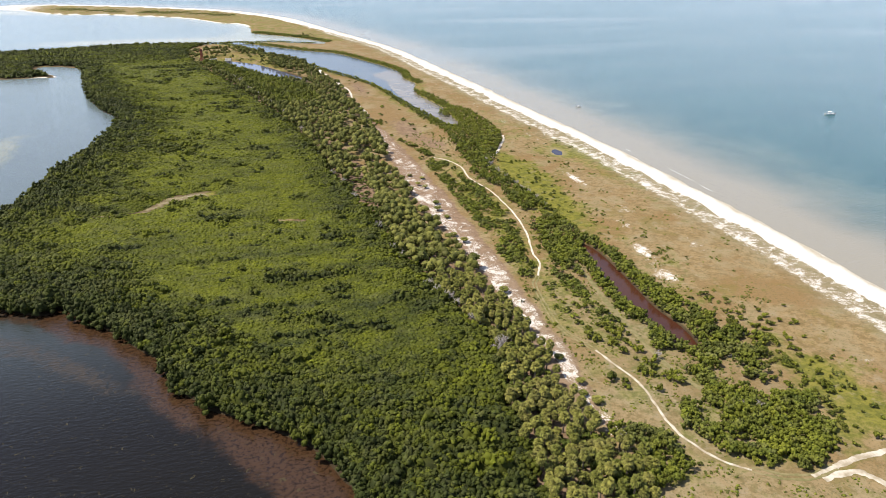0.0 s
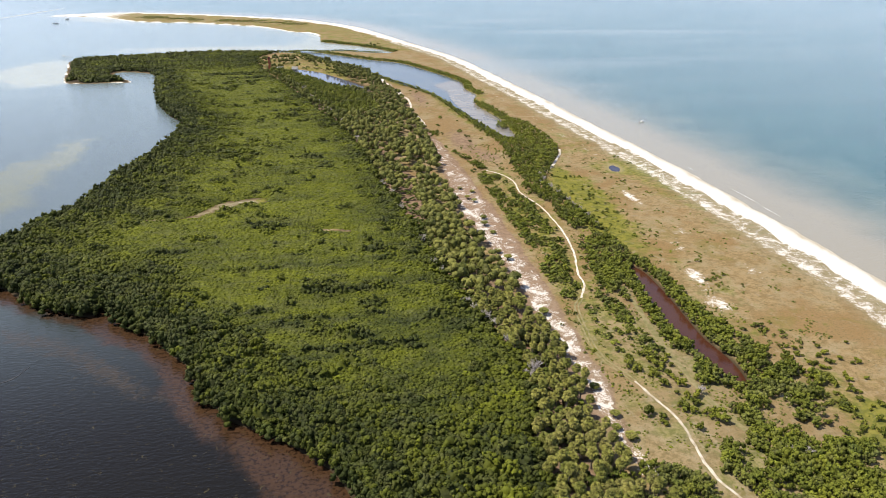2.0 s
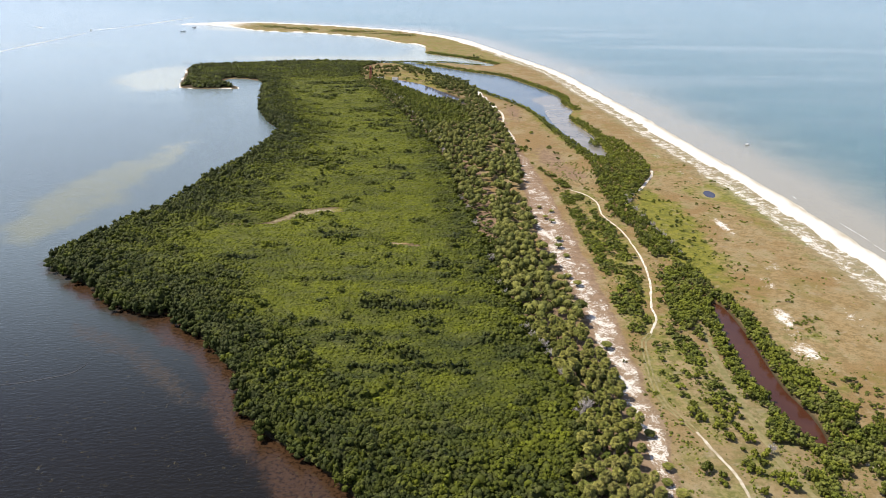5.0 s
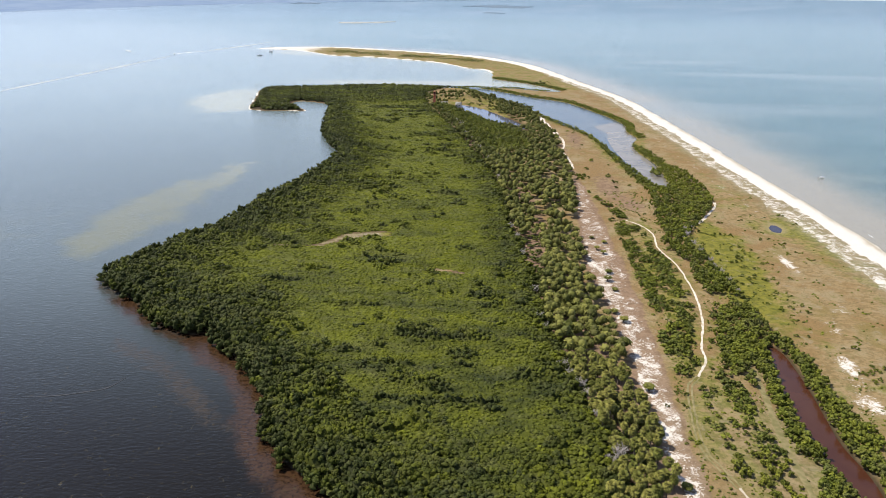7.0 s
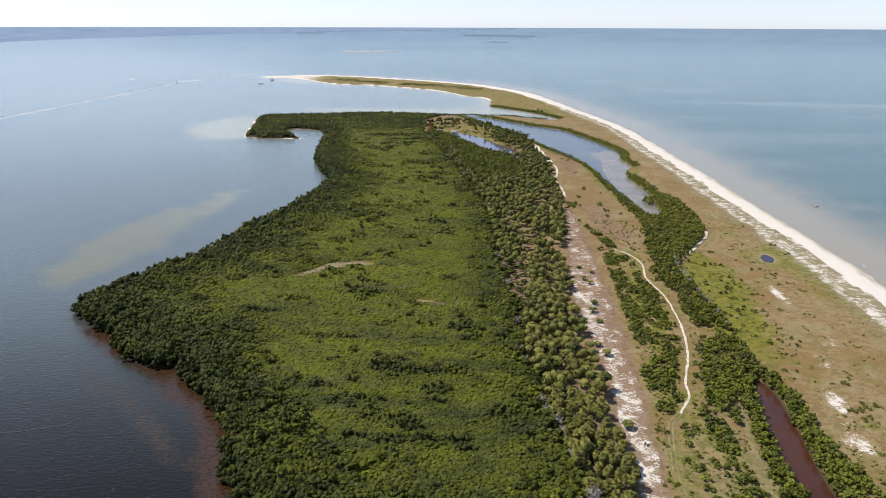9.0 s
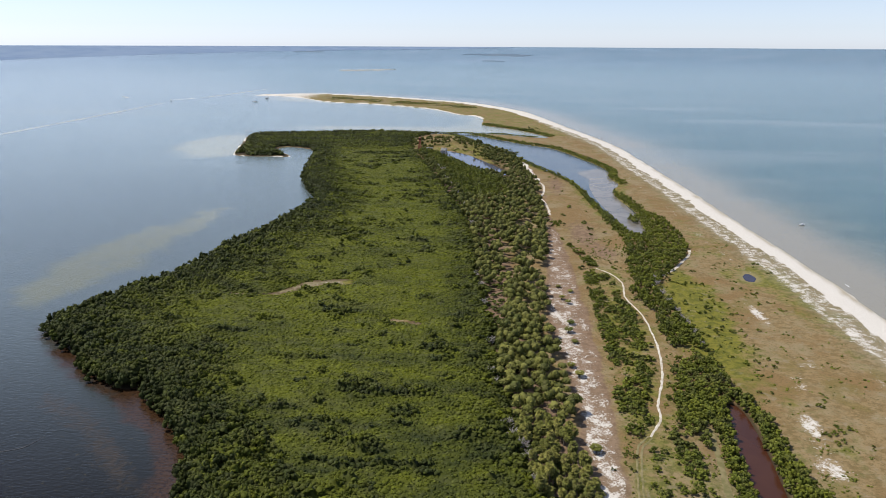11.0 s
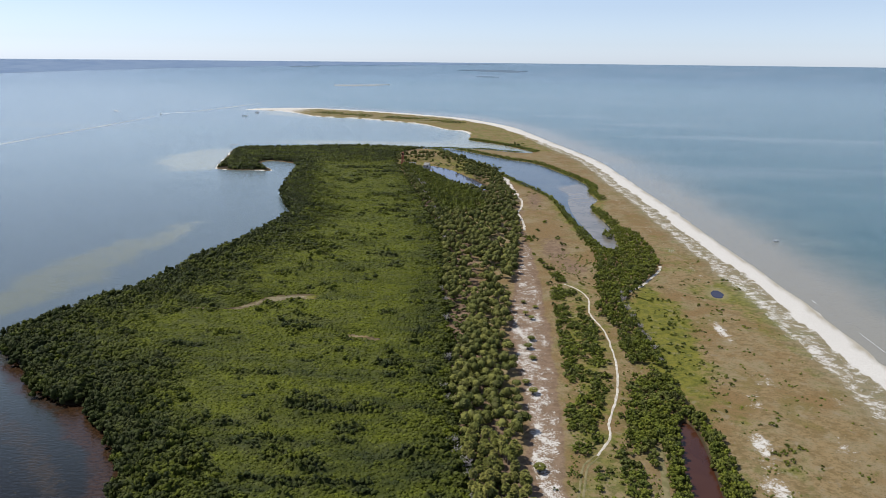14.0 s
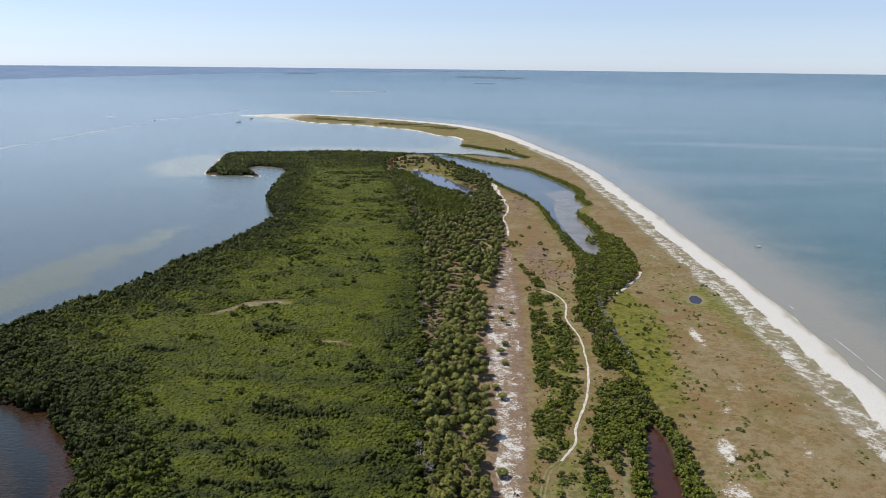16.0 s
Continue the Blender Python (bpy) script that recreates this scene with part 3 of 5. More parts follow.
shoal = shoal + 1.3 * blob(-290, 795, 38, 75) + 1.25 * blob(-258, 728, 24, 40) + 1.1 * blob(-380, 1420, 70, 50) + 1.0 * np.exp(-line_distance(xy, smooth(SPIT_INNER, False)) / 32) * (1 - gulf)
shoal = shoal + 1.35 * blob(-120, 950, 140, 30) + 0.8 * blob(10, 985, 60, 25) + 0.5 * blob(-650, 1100, 300, 60)
# How much of that painted paleness the bay takes on, growing with y.
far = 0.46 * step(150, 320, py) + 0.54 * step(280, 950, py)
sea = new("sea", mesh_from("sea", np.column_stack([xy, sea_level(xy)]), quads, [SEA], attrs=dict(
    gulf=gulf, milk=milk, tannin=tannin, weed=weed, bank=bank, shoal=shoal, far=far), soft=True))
tagged(sea, "rippled water, dark in the bay and turquoise in the gulf", "sea", kind="structure")


def basin_sheet(name, outline, material, label, lift=0.05, grow=1.5):
    bm = bmesh.new()
    nxt, prv = np.roll(outline, -1, 0), np.roll(outline, 1, 0)
    d = nxt - prv
    nrm = np.stack([d[:, 1], -d[:, 0]], 1) / np.linalg.norm(d, axis=1)[:, None]
    area = (outline[:, 0] * nxt[:, 1] - nxt[:, 0] * outline[:, 1]).sum()
    nrm = nrm if area > 0 else -nrm
    bm.faces.new([bm.verts.new((x, y, lift)) for x, y in outline + nrm * grow])
    bmesh.ops.triangulate(bm, faces=bm.faces[:])
    bmesh.ops.recalc_face_normals(bm, faces=bm.faces[:])
    if sum(f.normal.z for f in bm.faces) < 0:
        bmesh.ops.reverse_faces(bm, faces=bm.faces[:])
    me = bpy.data.meshes.new(name)
    bm.to_mesh(me), bm.free()
    me.materials.append(material)
    return tagged(new(name, me), label, "water", kind="structure")


basin_sheet("water_lagoon", lagoon, LAGOON_WATER, "long calm lagoon behind the beach ridge")
MUDFLAT = [(97, 652), (108, 668), (119, 676), (124, 650), (122, 628), (127, 604), (122, 583), (119, 552), (123, 518), (126, 478), (124, 448), (119, 441), (114, 455), (111, 480), (107, 508), (103, 545), (102, 590), (104, 622)]
basin_sheet("water_mudflat", smooth(MUDFLAT), MUDDY_WATER, "pale mudflat under a film of lagoon water", lift=0.075, grow=0.0)
basin_sheet("water_canal", canal, CANAL_WATER, "red-brown tannin water in a narrow channel", grow=0.8)
basin_sheet("water_pool", pool, POOL_WATER, "pale blue shallow pool among the trees")
basin_sheet("water_pond", pond, POND_WATER, "small dark violet pond in the dry grass", grow=0.3)


def ribbon(name, line, width, material, label, lift=0.08, seed=5, shift=0.0):
    """A worn way that follows the ground."""
    line = smooth(line, False, 9)
    d = np.gradient(line, axis=0)
    nrm = np.stack([d[:, 1], -d[:, 0]], 1) / np.linalg.norm(d, axis=1)[:, None]
    run = np.concatenate([[0], np.cumsum(np.linalg.norm(np.diff(line, axis=0), axis=1))])
    line = line + nrm * (shift + 0.25 * (vnoise(run / 3, run * 0, seed + 7) - 0.5))[:, None]
    cols = [-0.5, -0.25, 0, 0.25, 0.5]
    wide = [width * (0.45 + 0.6 * vnoise(run / 2.5, run * 0, seed + q) + 0.6 * vnoise(run / 0.8, run * 0, seed + q + 4)) for q in (0, 0, 1, 2, 2)]
    pts = np.stack([line + nrm * (w * c)[:, None] for c, w in zip(cols, wide)], 1).reshape(-1, 2)
    z = ground_height(pts) + lift - np.tile([0.04, 0, 0, 0, 0.04], len(line))
    k = len(cols)
    i, j = np.meshgrid(np.arange(len(line) - 1), np.arange(k - 1), indexing="ij")
    f = np.stack([i * k + j, i * k + j + 1, (i + 1) * k + j + 1, (i + 1) * k + j], -1).reshape(-1, 4)
    ob = new(name, mesh_from(name, np.column_stack([pts, z]), f, [material], soft=True))
    return tagged(ob, label, "path", kind="structure")


ribbon("path_sand", ROAD[:11], 0.72, ROAD_SAND, "winding white sand path worn through grass")
for side in (-0.6, 0.6):
    ribbon("path_grass", ROAD[10:18], 0.55, TRACK_GRASS, "grassy wheel rut between two sandy stretches", shift=side)
    ribbon("path_grass", ROAD[25:29], 0.7, TRACK_GRASS, "worn wheel rut leading to the beach", shift=side * 1.3)
ribbon("path_sand", ROAD[17:26], 0.68, WORN_SAND, "curving white sand path beside low shrubs")
ribbon("path_sand", ROAD_FAR, 1.5, ROAD_SAND, "winding white sand path along the palm grove")
ribbon("path_sand", [(111.5, 345), (113, 356), (116, 363), (124, 373), (132, 388), (139, 403), (141, 412)], 1.3, ROAD_SAND, "thin white sand edge beside the thicket")
ribbon("path_sand", ROAD[27:], 1.5, WORN_SAND, "broad pale track leading to the beach")
ribbon("path_sand", SPUR, 1.6, WORN_SAND, "short sandy spur off the track")
ribbon("path_grass", TRACK, 1.7, TRACK_GRASS, "narrow grassy track beside the channel")


# ---------------------------------------------------------------- plants
def ico():
    g = (1 + 5 ** 0.5) / 2
    v = np.array([(-1, g, 0), (1, g, 0), (-1, -g, 0), (1, -g, 0), (0, -1, g), (0, 1, g), (0, -1, -g), (0, 1, -g), (g, 0, -1), (g, 0, 1), (-g, 0, -1), (-g, 0, 1)])
    v /= np.linalg.norm(v[0])
    f = np.array([(0, 11, 5), (0, 5, 1), (0, 1, 7), (0, 7, 10), (0, 10, 11), (1, 5, 9), (5, 11, 4), (11, 10, 2), (10, 7, 6), (7, 1, 8),
                  (3, 9, 4), (3, 4, 2), (3, 2, 6), (3, 6, 8), (3, 8, 9), (4, 9, 5), (2, 4, 11), (6, 2, 10), (8, 6, 7), (9, 8, 1)])
    return v, f


ICO_V, ICO_F = ico()


def leafy(rng, lumps, leaves, size):
    """Lumps (x, y, z, radius): a rough core each, covered with separate leaf sprays. Arrays of verts and triangles."""
    vs, fs, ks, n = [], [], [], 0
    for x, y, z, r in lumps:
        # Core stays darker than its sprays: inner shade put into the brightness.
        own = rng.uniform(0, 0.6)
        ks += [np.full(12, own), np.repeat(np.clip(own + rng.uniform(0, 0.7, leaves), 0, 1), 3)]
        a = rng.normal(size=(3, 3))
        q, _ = np.linalg.qr(a)
        v = (ICO_V @ q) * (0.84 * r * (1 + 0.22 * rng.standard_normal((12, 1)))) + (x, y, z)
        vs.append(v), fs.append(ICO_F[(v[ICO_F, 2].mean(1) - z) > -0.55 * r] + n)
        n += 12
        d = rng.normal(size=(leaves, 3))
        d[:, 2] = np.abs(d[:, 2]) * 1.1 - 0.35
        d /= np.linalg.norm(d, axis=1)[:, None]
        c = d * (r * rng.uniform(0.8, 1.12, (leaves, 1))) + (x, y, z)
        t = rng.normal(size=(leaves, 3))
        u = np.cross(d, t)
        u /= np.linalg.norm(u, axis=1)[:, None]
        w = np.cross(d, u) + d * rng.uniform(-0.7, 0.7, (leaves, 1))
        s = size * rng.uniform(0.6, 1.35, (leaves, 1))
        tri = np.stack([c - 0.55 * s * u - 0.3 * s * w, c + 0.55 * s * u - 0.3 * s * w, c + 0.75 * s * w], 1).reshape(-1, 3)
        vs.append(tri), fs.append(np.arange(leaves * 3).reshape(-1, 3) + n)
        n += leaves * 3
    return np.vstack(vs), np.vstack(fs), np.concatenate(ks)


def crown_lumps(rng, count, radius, height, low=0.25):
    """Lumps over a dome of unit make: a main one and smaller ones round and over it."""
    out = []
    for k in range(count):
        a, e = rng.uniform(0, 2 * math.pi), rng.uniform(0, 1) ** 0.7
        rr = radius * (0.28 + 0.6 * math.sqrt(1 - e * 0.8) * rng.uniform(0.5, 1))
        if k == 0:
            rr = 0.1
        z = height * (low + (0.86 - low) * e) if k else height * 0.72
        out.append((rr * math.cos(a), rr * math.sin(a), z, radius * rng.uniform(0.24, 0.46)))
    return out


def scatter(spacing, box, seed, jitter=0.45):
    rng = np.random.default_rng(seed)
    x0, y0, x1, y1 = box
    gx, gy = np.meshgrid(np.arange(x0, x1, spacing), np.arange(y0, y1, spacing * 0.87))
    gx = gx + (np.arange(gx.shape[0]) % 2)[:, None] * spacing / 2
    p = np.stack([gx.ravel(), gy.ravel()], 1)
    return p + rng.uniform(-jitter, jitter, p.shape) * spacing


def spread(templates, places, scale_xy, scale_z, tint, seed, lift=0.0):
    """All places filled with turned and scaled templates, in one pair of arrays."""
    rng = np.random.default_rng(seed)
    z0 = np.maximum(ground_height(places), 0) + lift
    pick, turn = rng.integers(0, len(templates), len(places)), rng.uniform(0, 2 * math.pi, len(places))
    vs, fs, ts, ys, n = [], [], [], [], 0
    for k, (tv, tf, tk) in enumerate(templates):
        ids = np.where(pick == k)[0]
        if not len(ids):
            continue
        c, s = np.cos(turn[ids])[:, None], np.sin(turn[ids])[:, None]
        x = (tv[:, 0] * c - tv[:, 1] * s) * scale_xy[ids, None] + places[ids, 0, None]
        y = (tv[:, 0] * s + tv[:, 1] * c) * scale_xy[ids, None] + places[ids, 1, None]
        z = tv[:, 2] * scale_z[ids, None] + z0[ids, None]
        ys.append(np.clip(tk[None] * 0.8 + rng.uniform(-0.1, 0.3, (len(ids), 1)), 0, 1).ravel())
        vs.append(np.stack([x, y, z], -1).reshape(-1, 3))
        fs.append((tf[None] + (np.arange(len(ids)) * len(tv))[:, None, None] + n).reshape(-1, 3))
        ts.append(np.repeat(tint[ids], len(tv)))
        n += len(ids) * len(tv)
    return np.vstack(vs), np.vstack(fs), np.concatenate(ts), np.concatenate(ys)


def stuff(name, chunks, material, label, category):
    n, vs, fs, ts, ys = 0, [], [], [], []
    for v, f, t, y in chunks:
        vs.append(v), fs.append(f + n), ts.append(t), ys.append(y)
        n += len(v)
    ob = new(name, mesh_from(name, np.vstack(vs), np.vstack(fs), [material], attrs=dict(tint=np.concatenate(ts), vary_shade=np.concatenate(ys))))
    return tagged(ob, label, category, kind="stuff")


rng = np.random.default_rng(4)
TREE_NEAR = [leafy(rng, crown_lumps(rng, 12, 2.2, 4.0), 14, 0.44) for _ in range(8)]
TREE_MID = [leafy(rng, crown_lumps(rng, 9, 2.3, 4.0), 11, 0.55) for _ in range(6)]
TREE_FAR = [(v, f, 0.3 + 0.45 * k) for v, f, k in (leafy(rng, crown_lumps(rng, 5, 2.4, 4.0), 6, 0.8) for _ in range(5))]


def grow(name, places, zfun, tfun, material, label, category, seed, near=300, mid=520, wide=1.0):
    chunks = []
    rng = np.random.default_rng(seed)
    for temps, lo, hi in ((TREE_NEAR, -1e9, near), (TREE_MID, near, mid), (TREE_FAR, mid, 1e9)):
        p = places[(places[:, 1] >= lo) & (places[:, 1] < hi)]
        if len(p):
            s = wide * rng.uniform(0.75, 1.25, len(p))
            chunks.append(spread(temps, p, s, zfun(p) / 4.0 * rng.uniform(0.8, 1.2, len(p)), np.clip(tfun(p) + rng.normal(0, 0.13, len(p)), 0, 1), seed + int(lo > 0)))
    return stuff(name, chunks, material, label, category)


# mangrove forest west of the palms: a closed canopy inside, single trees along its rims
def forest_mask(p):
    e = signed(rough(p, 10, 1.5, 3), shore)
    r = across(PALM_WEST, p[:, 1]) - p[:, 0] + 4 * (fbm(p[:, 0] / 8, p[:, 1] / 8, 77) - 0.5)
    bare = np.minimum(from_clearing(p), from_dead(p) - 1.0)
    sandy = np.hypot(p[:, 0] + 232, p[:, 1] - 712) - 7
    beach = e - 3.8 * step(690, 705, p[:, 1]) * step(-165, -185, p[:, 0])
    return np.minimum.reduce([beach, r, bare, sandy]), e, r


def forest_shape(p):
    """Height of the canopy and the trees' tint at places."""
    e, r = signed(p, shore), across(PALM_WEST, p[:, 1]) - p[:, 0]
    x, y = p.T
    wide = 22 + 18 * step(-35, -65, x)
    near = step(195, 125, y + 0.25 * x)
    rim = np.maximum(step(0.35, -1, (e + 22 * (fbm(x / 14, y / 14, 62) - 0.5) - wide) / (0.9 * wide)) * (y < 620), step(36, 14, e) * (y > 600))
    rim = np.maximum(rim, 0.85 * step(745, 790, y + 18 * (fbm(x / 30, y / 20, 61) - 0.5)))
    side = step(20, 6, r + 10 * (fbm(x / 12, y / 12, 63) - 0.5))
    island = np.maximum(step(0.64, 0.74, fbm(x / 22, y / 11, 64)), 0.9 * step(0.68, 0.76, fbm(x / 9, y / 5, 74)))
    rough_part = np.clip(np.maximum.reduce([near, rim, 0.3 * side, 0.7 * island]), 0, 1)
    f4, id4 = cells(x / 4.2, y / 4.2, 201)
    f2, id2 = cells(x / 1.6, y / 1.6, 211)
    dome = lambda f: np.sqrt(np.clip(1 - (f / 0.8) ** 2, 0, 1))
    big = dome(f4) * (0.45 + 0.75 * id4)
    h = 1.6 + rough_part * (3.7 * big - 0.7) + (0.32 + 0.23 * rough_part) * dome(f2) * (0.35 + id2) + 0.9 * fbm(x / 16, y / 12, 65)
    h = h * (0.3 + 0.7 * step(0, 9, from_clearing(p))) * (1 - 0.35 * step(600, 760, y))
    tint = (1 - rough_part) * 0.62 + 0.24 + 1.1 * (fbm(x / 26, y / 9, 71) - 0.5) + 0.7 * (fbm(x / 7, y / 4, 72) - 0.5) - 0.15 * step(0.5, 0.66, fbm(x / 8, y / 3.5, 73))
    tint = tint + 0.6 * (id4 - 0.5) * rough_part + 0.16 * (id2 - 0.5) - 0.2 * step(0.85, 0.2, e / wide) * (y < 640) + 0.15 * near * (id4 > 0.62) - 0.08 * near
    tint = tint - 0.22 * step(330, 230, y) * (1 - near) + 0.12 * step(430, 560, y) * (1 - rough_part) - 0.12 * step(560, 640, y) * rough_part
    return h, np.clip(tint, 0, 1), rough_part, f4


def canopy(box, cell, seed):
    """The inside of the canopy over the forest inside a box, its shade painted in."""
    x0, y0, x1, y1 = box
    gx, gy = np.meshgrid(np.arange(x0, x1 + cell / 2, cell), np.arange(y0, y1 + cell / 2, cell))
    p = np.stack([gx.ravel(), gy.ravel()], 1)
    inner = forest_mask(p)[0]
    k = gx.shape[1]
    p = rough(p, 1.3 * cell, 0.3 * cell, seed)
    h, tint, wild, _ = forest_shape(p)
    z = np.maximum(ground_height(p, np.full(len(p), 20.0)) - 0.78 + 0.45 * (1 - wild) - 0.6 * wild + h * (0.35 + 0.65 * step(0.4, 3.0, inner)), 0.2)
    i, j = np.meshgrid(np.arange(gx.shape[0] - 1), np.arange(k - 1), indexing="ij")
    q = np.stack([i * k + j, i * k + j + 1, (i + 1) * k + j + 1, (i + 1) * k + j], -1).reshape(-1, 4)
    q = q[(inner[q] > 0.3).all(1)]
    f = np.vstack([q[:, [0, 1, 2]], q[:, [0, 2, 3]]])
    used = np.unique(f)
    back = np.full(len(p), -1)
    back[used] = np.arange(len(used))
    v, f, t = np.column_stack([p, z])[used], back[f], tint[used]
    # Low brightness paints the shade between tufts, deepest in the wild parts.
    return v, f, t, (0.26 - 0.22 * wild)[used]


def tufts(templates, box, spacing, size, seed):
    """Small rounded bushes that make up the closed canopy."""
    p = scatter(spacing, box, seed, 0.75)
    p = p[np.random.default_rng(seed + 5).uniform(0, 1, len(p)) > 0.1]
    inner = forest_mask(p)[0]
    p, inner = p[inner > 0.3], inner[inner > 0.3]
    h, tint, wild, gap = forest_shape(p)
    keep = (wild < 0.45) | (gap < 0.58 + 0.55 * (1 - wild))
    p, inner, h, tint, wild = p[keep], inner[keep], h[keep], tint[keep], wild[keep]
    rng = np.random.default_rng(seed)
    s = size * rng.uniform(0.7, 1.3, len(p)) * (1.12 - 0.12 * wild) * np.where(rng.uniform(0, 1, len(p)) < 0.15 * wild, 1.5, 1)
    top = h * (0.35 + 0.65 * step(0.4, 3.0, inner)) - 0.35 * s * (0.6 + 0.4 * wild)
    return spread(templates, p, s, s * rng.uniform(0.7, 1.1, len(p)) * (0.62 + 0.48 * wild) * (1 - 0.3 * step(330, 520, p[:, 1]) * (1 - wild)), np.clip(tint + rng.normal(0, 0.07, len(p)), 0, 1), seed, top - 0.3)


def cap(v, f, k):
    """Only what stands above the middle."""
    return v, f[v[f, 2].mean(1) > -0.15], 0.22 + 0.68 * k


TUFT = [cap(*leafy(rng, [(0, 0, 0, 1.0)], 7, 0.62)) for _ in range(10)]
TUFT_FAR = [cap(*leafy(rng, [(0, 0, 0, 1.0)], 4, 0.8)) for _ in range(6)]
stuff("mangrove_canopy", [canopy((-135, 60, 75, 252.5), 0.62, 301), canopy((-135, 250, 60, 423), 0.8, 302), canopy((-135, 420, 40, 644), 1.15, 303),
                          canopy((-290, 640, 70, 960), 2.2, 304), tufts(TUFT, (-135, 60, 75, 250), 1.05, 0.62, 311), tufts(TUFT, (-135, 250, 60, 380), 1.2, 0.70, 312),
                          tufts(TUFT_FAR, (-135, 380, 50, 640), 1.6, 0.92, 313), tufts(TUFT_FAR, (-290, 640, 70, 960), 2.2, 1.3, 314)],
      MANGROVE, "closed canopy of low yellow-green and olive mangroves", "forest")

places = np.vstack([scatter(2.5, (-135, 60, 75, 300), 7), scatter(2.9, (-135, 300, 60, 520), 8), scatter(3.6, (-290, 520, 30, 960), 9)])
inner, e, r = forest_mask(places)
keep = (inner > np.where(places[:, 1] > 690, 0, -0.7)) & (np.minimum(e, r) < 3.2) & (from_clearing(places) > 3)
x, y = places.T
tall = step(205, 130, y + 0.25 * x) + step(30, 10, e) * (y < 640) + 0.25
keep |= (inner > 0.5) & (from_clearing(places) > 8) & (fbm(x / 5, y / 5, 66) > 0.88 - 0.54 * np.clip(tall, 0, 1) + 0.06 * (tall < 0.3))
grow("mangrove_trees", places[keep], lambda p: 2.5 + 1.5 * step(26, 4, signed(p, shore)) * step(720, 600, p[:, 1]) - 1.2 * step(620, 740, p[:, 1]) + 2.2 * (fbm(p[:, 0] / 5, p[:, 1] / 5, 67) - 0.3),
     lambda p: -0.18 + 1.1 * fbm(p[:, 0] / 4, p[:, 1] / 4, 68) - 0.25 * step(18, 5, signed(p, shore)), MANGROVE, "dark green mangrove trees along the forest's rim", "trees", 12, 180, 300)

# belt of broad-leaved trees along the channel and the lagoon
places = np.vstack([scatter(1.75, (60, 95, 150, 240), 17), scatter(2.1, (80, 240, 150, 300), 17), scatter(2.5, (80, 300, 150, 560), 18), scatter(2.5, (-60, 560, 150, 930), 19)])
lag = -signed(places, lagoon)
edge = (lag > 0.5) & (lag < np.where(places[:, 0] > across([(-40, 905), (29, 850), (99, 750), (110, 660), (112, 550), (118, 445)], places[:, 1]), 7, 5.0))
edge &= ~((places[:, 1] > 560) & (places[:, 1] < 600) & (places[:, 0] > 120))
inb = ((signed(rough(places, 7, 2.5, 23), belt) > 0.25) | (np.hypot((places[:, 0] - 76) / 12, (places[:, 1] - 117) / 11) < 1)) & (fbm(places[:, 0] / 6, places[:, 1] / 6, 24) > np.where(places[:, 1] < 178, 0.45 + 0.10 * step(120, 130, places[:, 0]), 0.30))
bank = signed(places, canal)
hedge = (bank > -4.2) & (places[:, 1] < 240) & (places[:, 1] > 152) & ((places[:, 0] < 117) | (bank > -3) | inb)
islet = np.hypot((places[:, 0] - 121) / 3.5, (places[:, 1] - 480) / 7) < 1
keep = (edge | inb | hedge) & (bank < -1.3) & (lag > 0.4) & (line_distance(places, track) > 1.6) & (line_distance(places, road) > 2.2) & (line_distance(places, spur) > 2) | islet
places = places[keep]
grow("broadleaf_thicket", places, lambda p: 1.5 + 2.0 * fbm(p[:, 0] / 4, p[:, 1] / 4, 91) + 0.4 * step(250, 300, p[:, 1]) - 0.8 * step(520, 580, p[:, 1]),
     lambda p: -0.05 + 1.2 * fbm(p[:, 0] / 3.5, p[:, 1] / 3.5, 95) + 0.2 * step(116, 128, p[:, 0]) * step(370, 390, p[:, 1]), BROADLEAF, "thick green belt of trees along the channel and lagoon", "thicket", 22, 0, 420, 0.62)

# dark hardwoods by the pool, bushes along the spit and the north marsh
places = np.vstack([scatter(3.2, (-60, 500, 60, 800), 27), scatter(2.6, (-60, 880, 160, 1130), 28), scatter(5.0, (-360, 1200, 0, 1480), 29)])
x, y = places.T
wood = (line_distance(places, [(-38, 742), (-5, 650), (24, 545)]) + 12 * fbm(x / 14, y / 20, 7) < 24) & (signed(places, pool) < -7) & (x > across(PALM_WEST, y) + 5)
marsh = (signed(places, shore) > 1) & (signed(places, lagoon) < -2) & (line_distance(places, [(76, 905), (47, 958), (17, 992), (-4, 1018)]) < 9)
marsh |= (signed(places, shore) > 30) & (line_distance(places, [(-350, 1452), (-280, 1420), (-200, 1368), (-120, 1340), (-60, 1280)]) < 26) & (fbm(x / 30, y / 12, 5) > 0.5)
marsh |= (signed(places, shore) > 1) & (line_distance(places, [(-60, 930), (-10, 921), (24, 915), (60, 893)]) < 6) & (fbm(x / 9, y / 9, 3) > 0.25)
places = places[wood | marsh]
grow("hardwood_trees", places, lambda p: 1.5 + (p[:, 1] < 800) * 0.9 + (p[:, 1] < 800) * (0.9 + 2.6 * vnoise(p[:, 0] / 5, p[:, 1] / 5, 98)), lambda p: 0.12 + 0.7 * fbm(p[:, 0] / 7, p[:, 1] / 7, 99), BROADLEAF,
     "dark green hardwoods round a pool and bushes of the marsh", "trees", 32, 0, 0, 0.85)


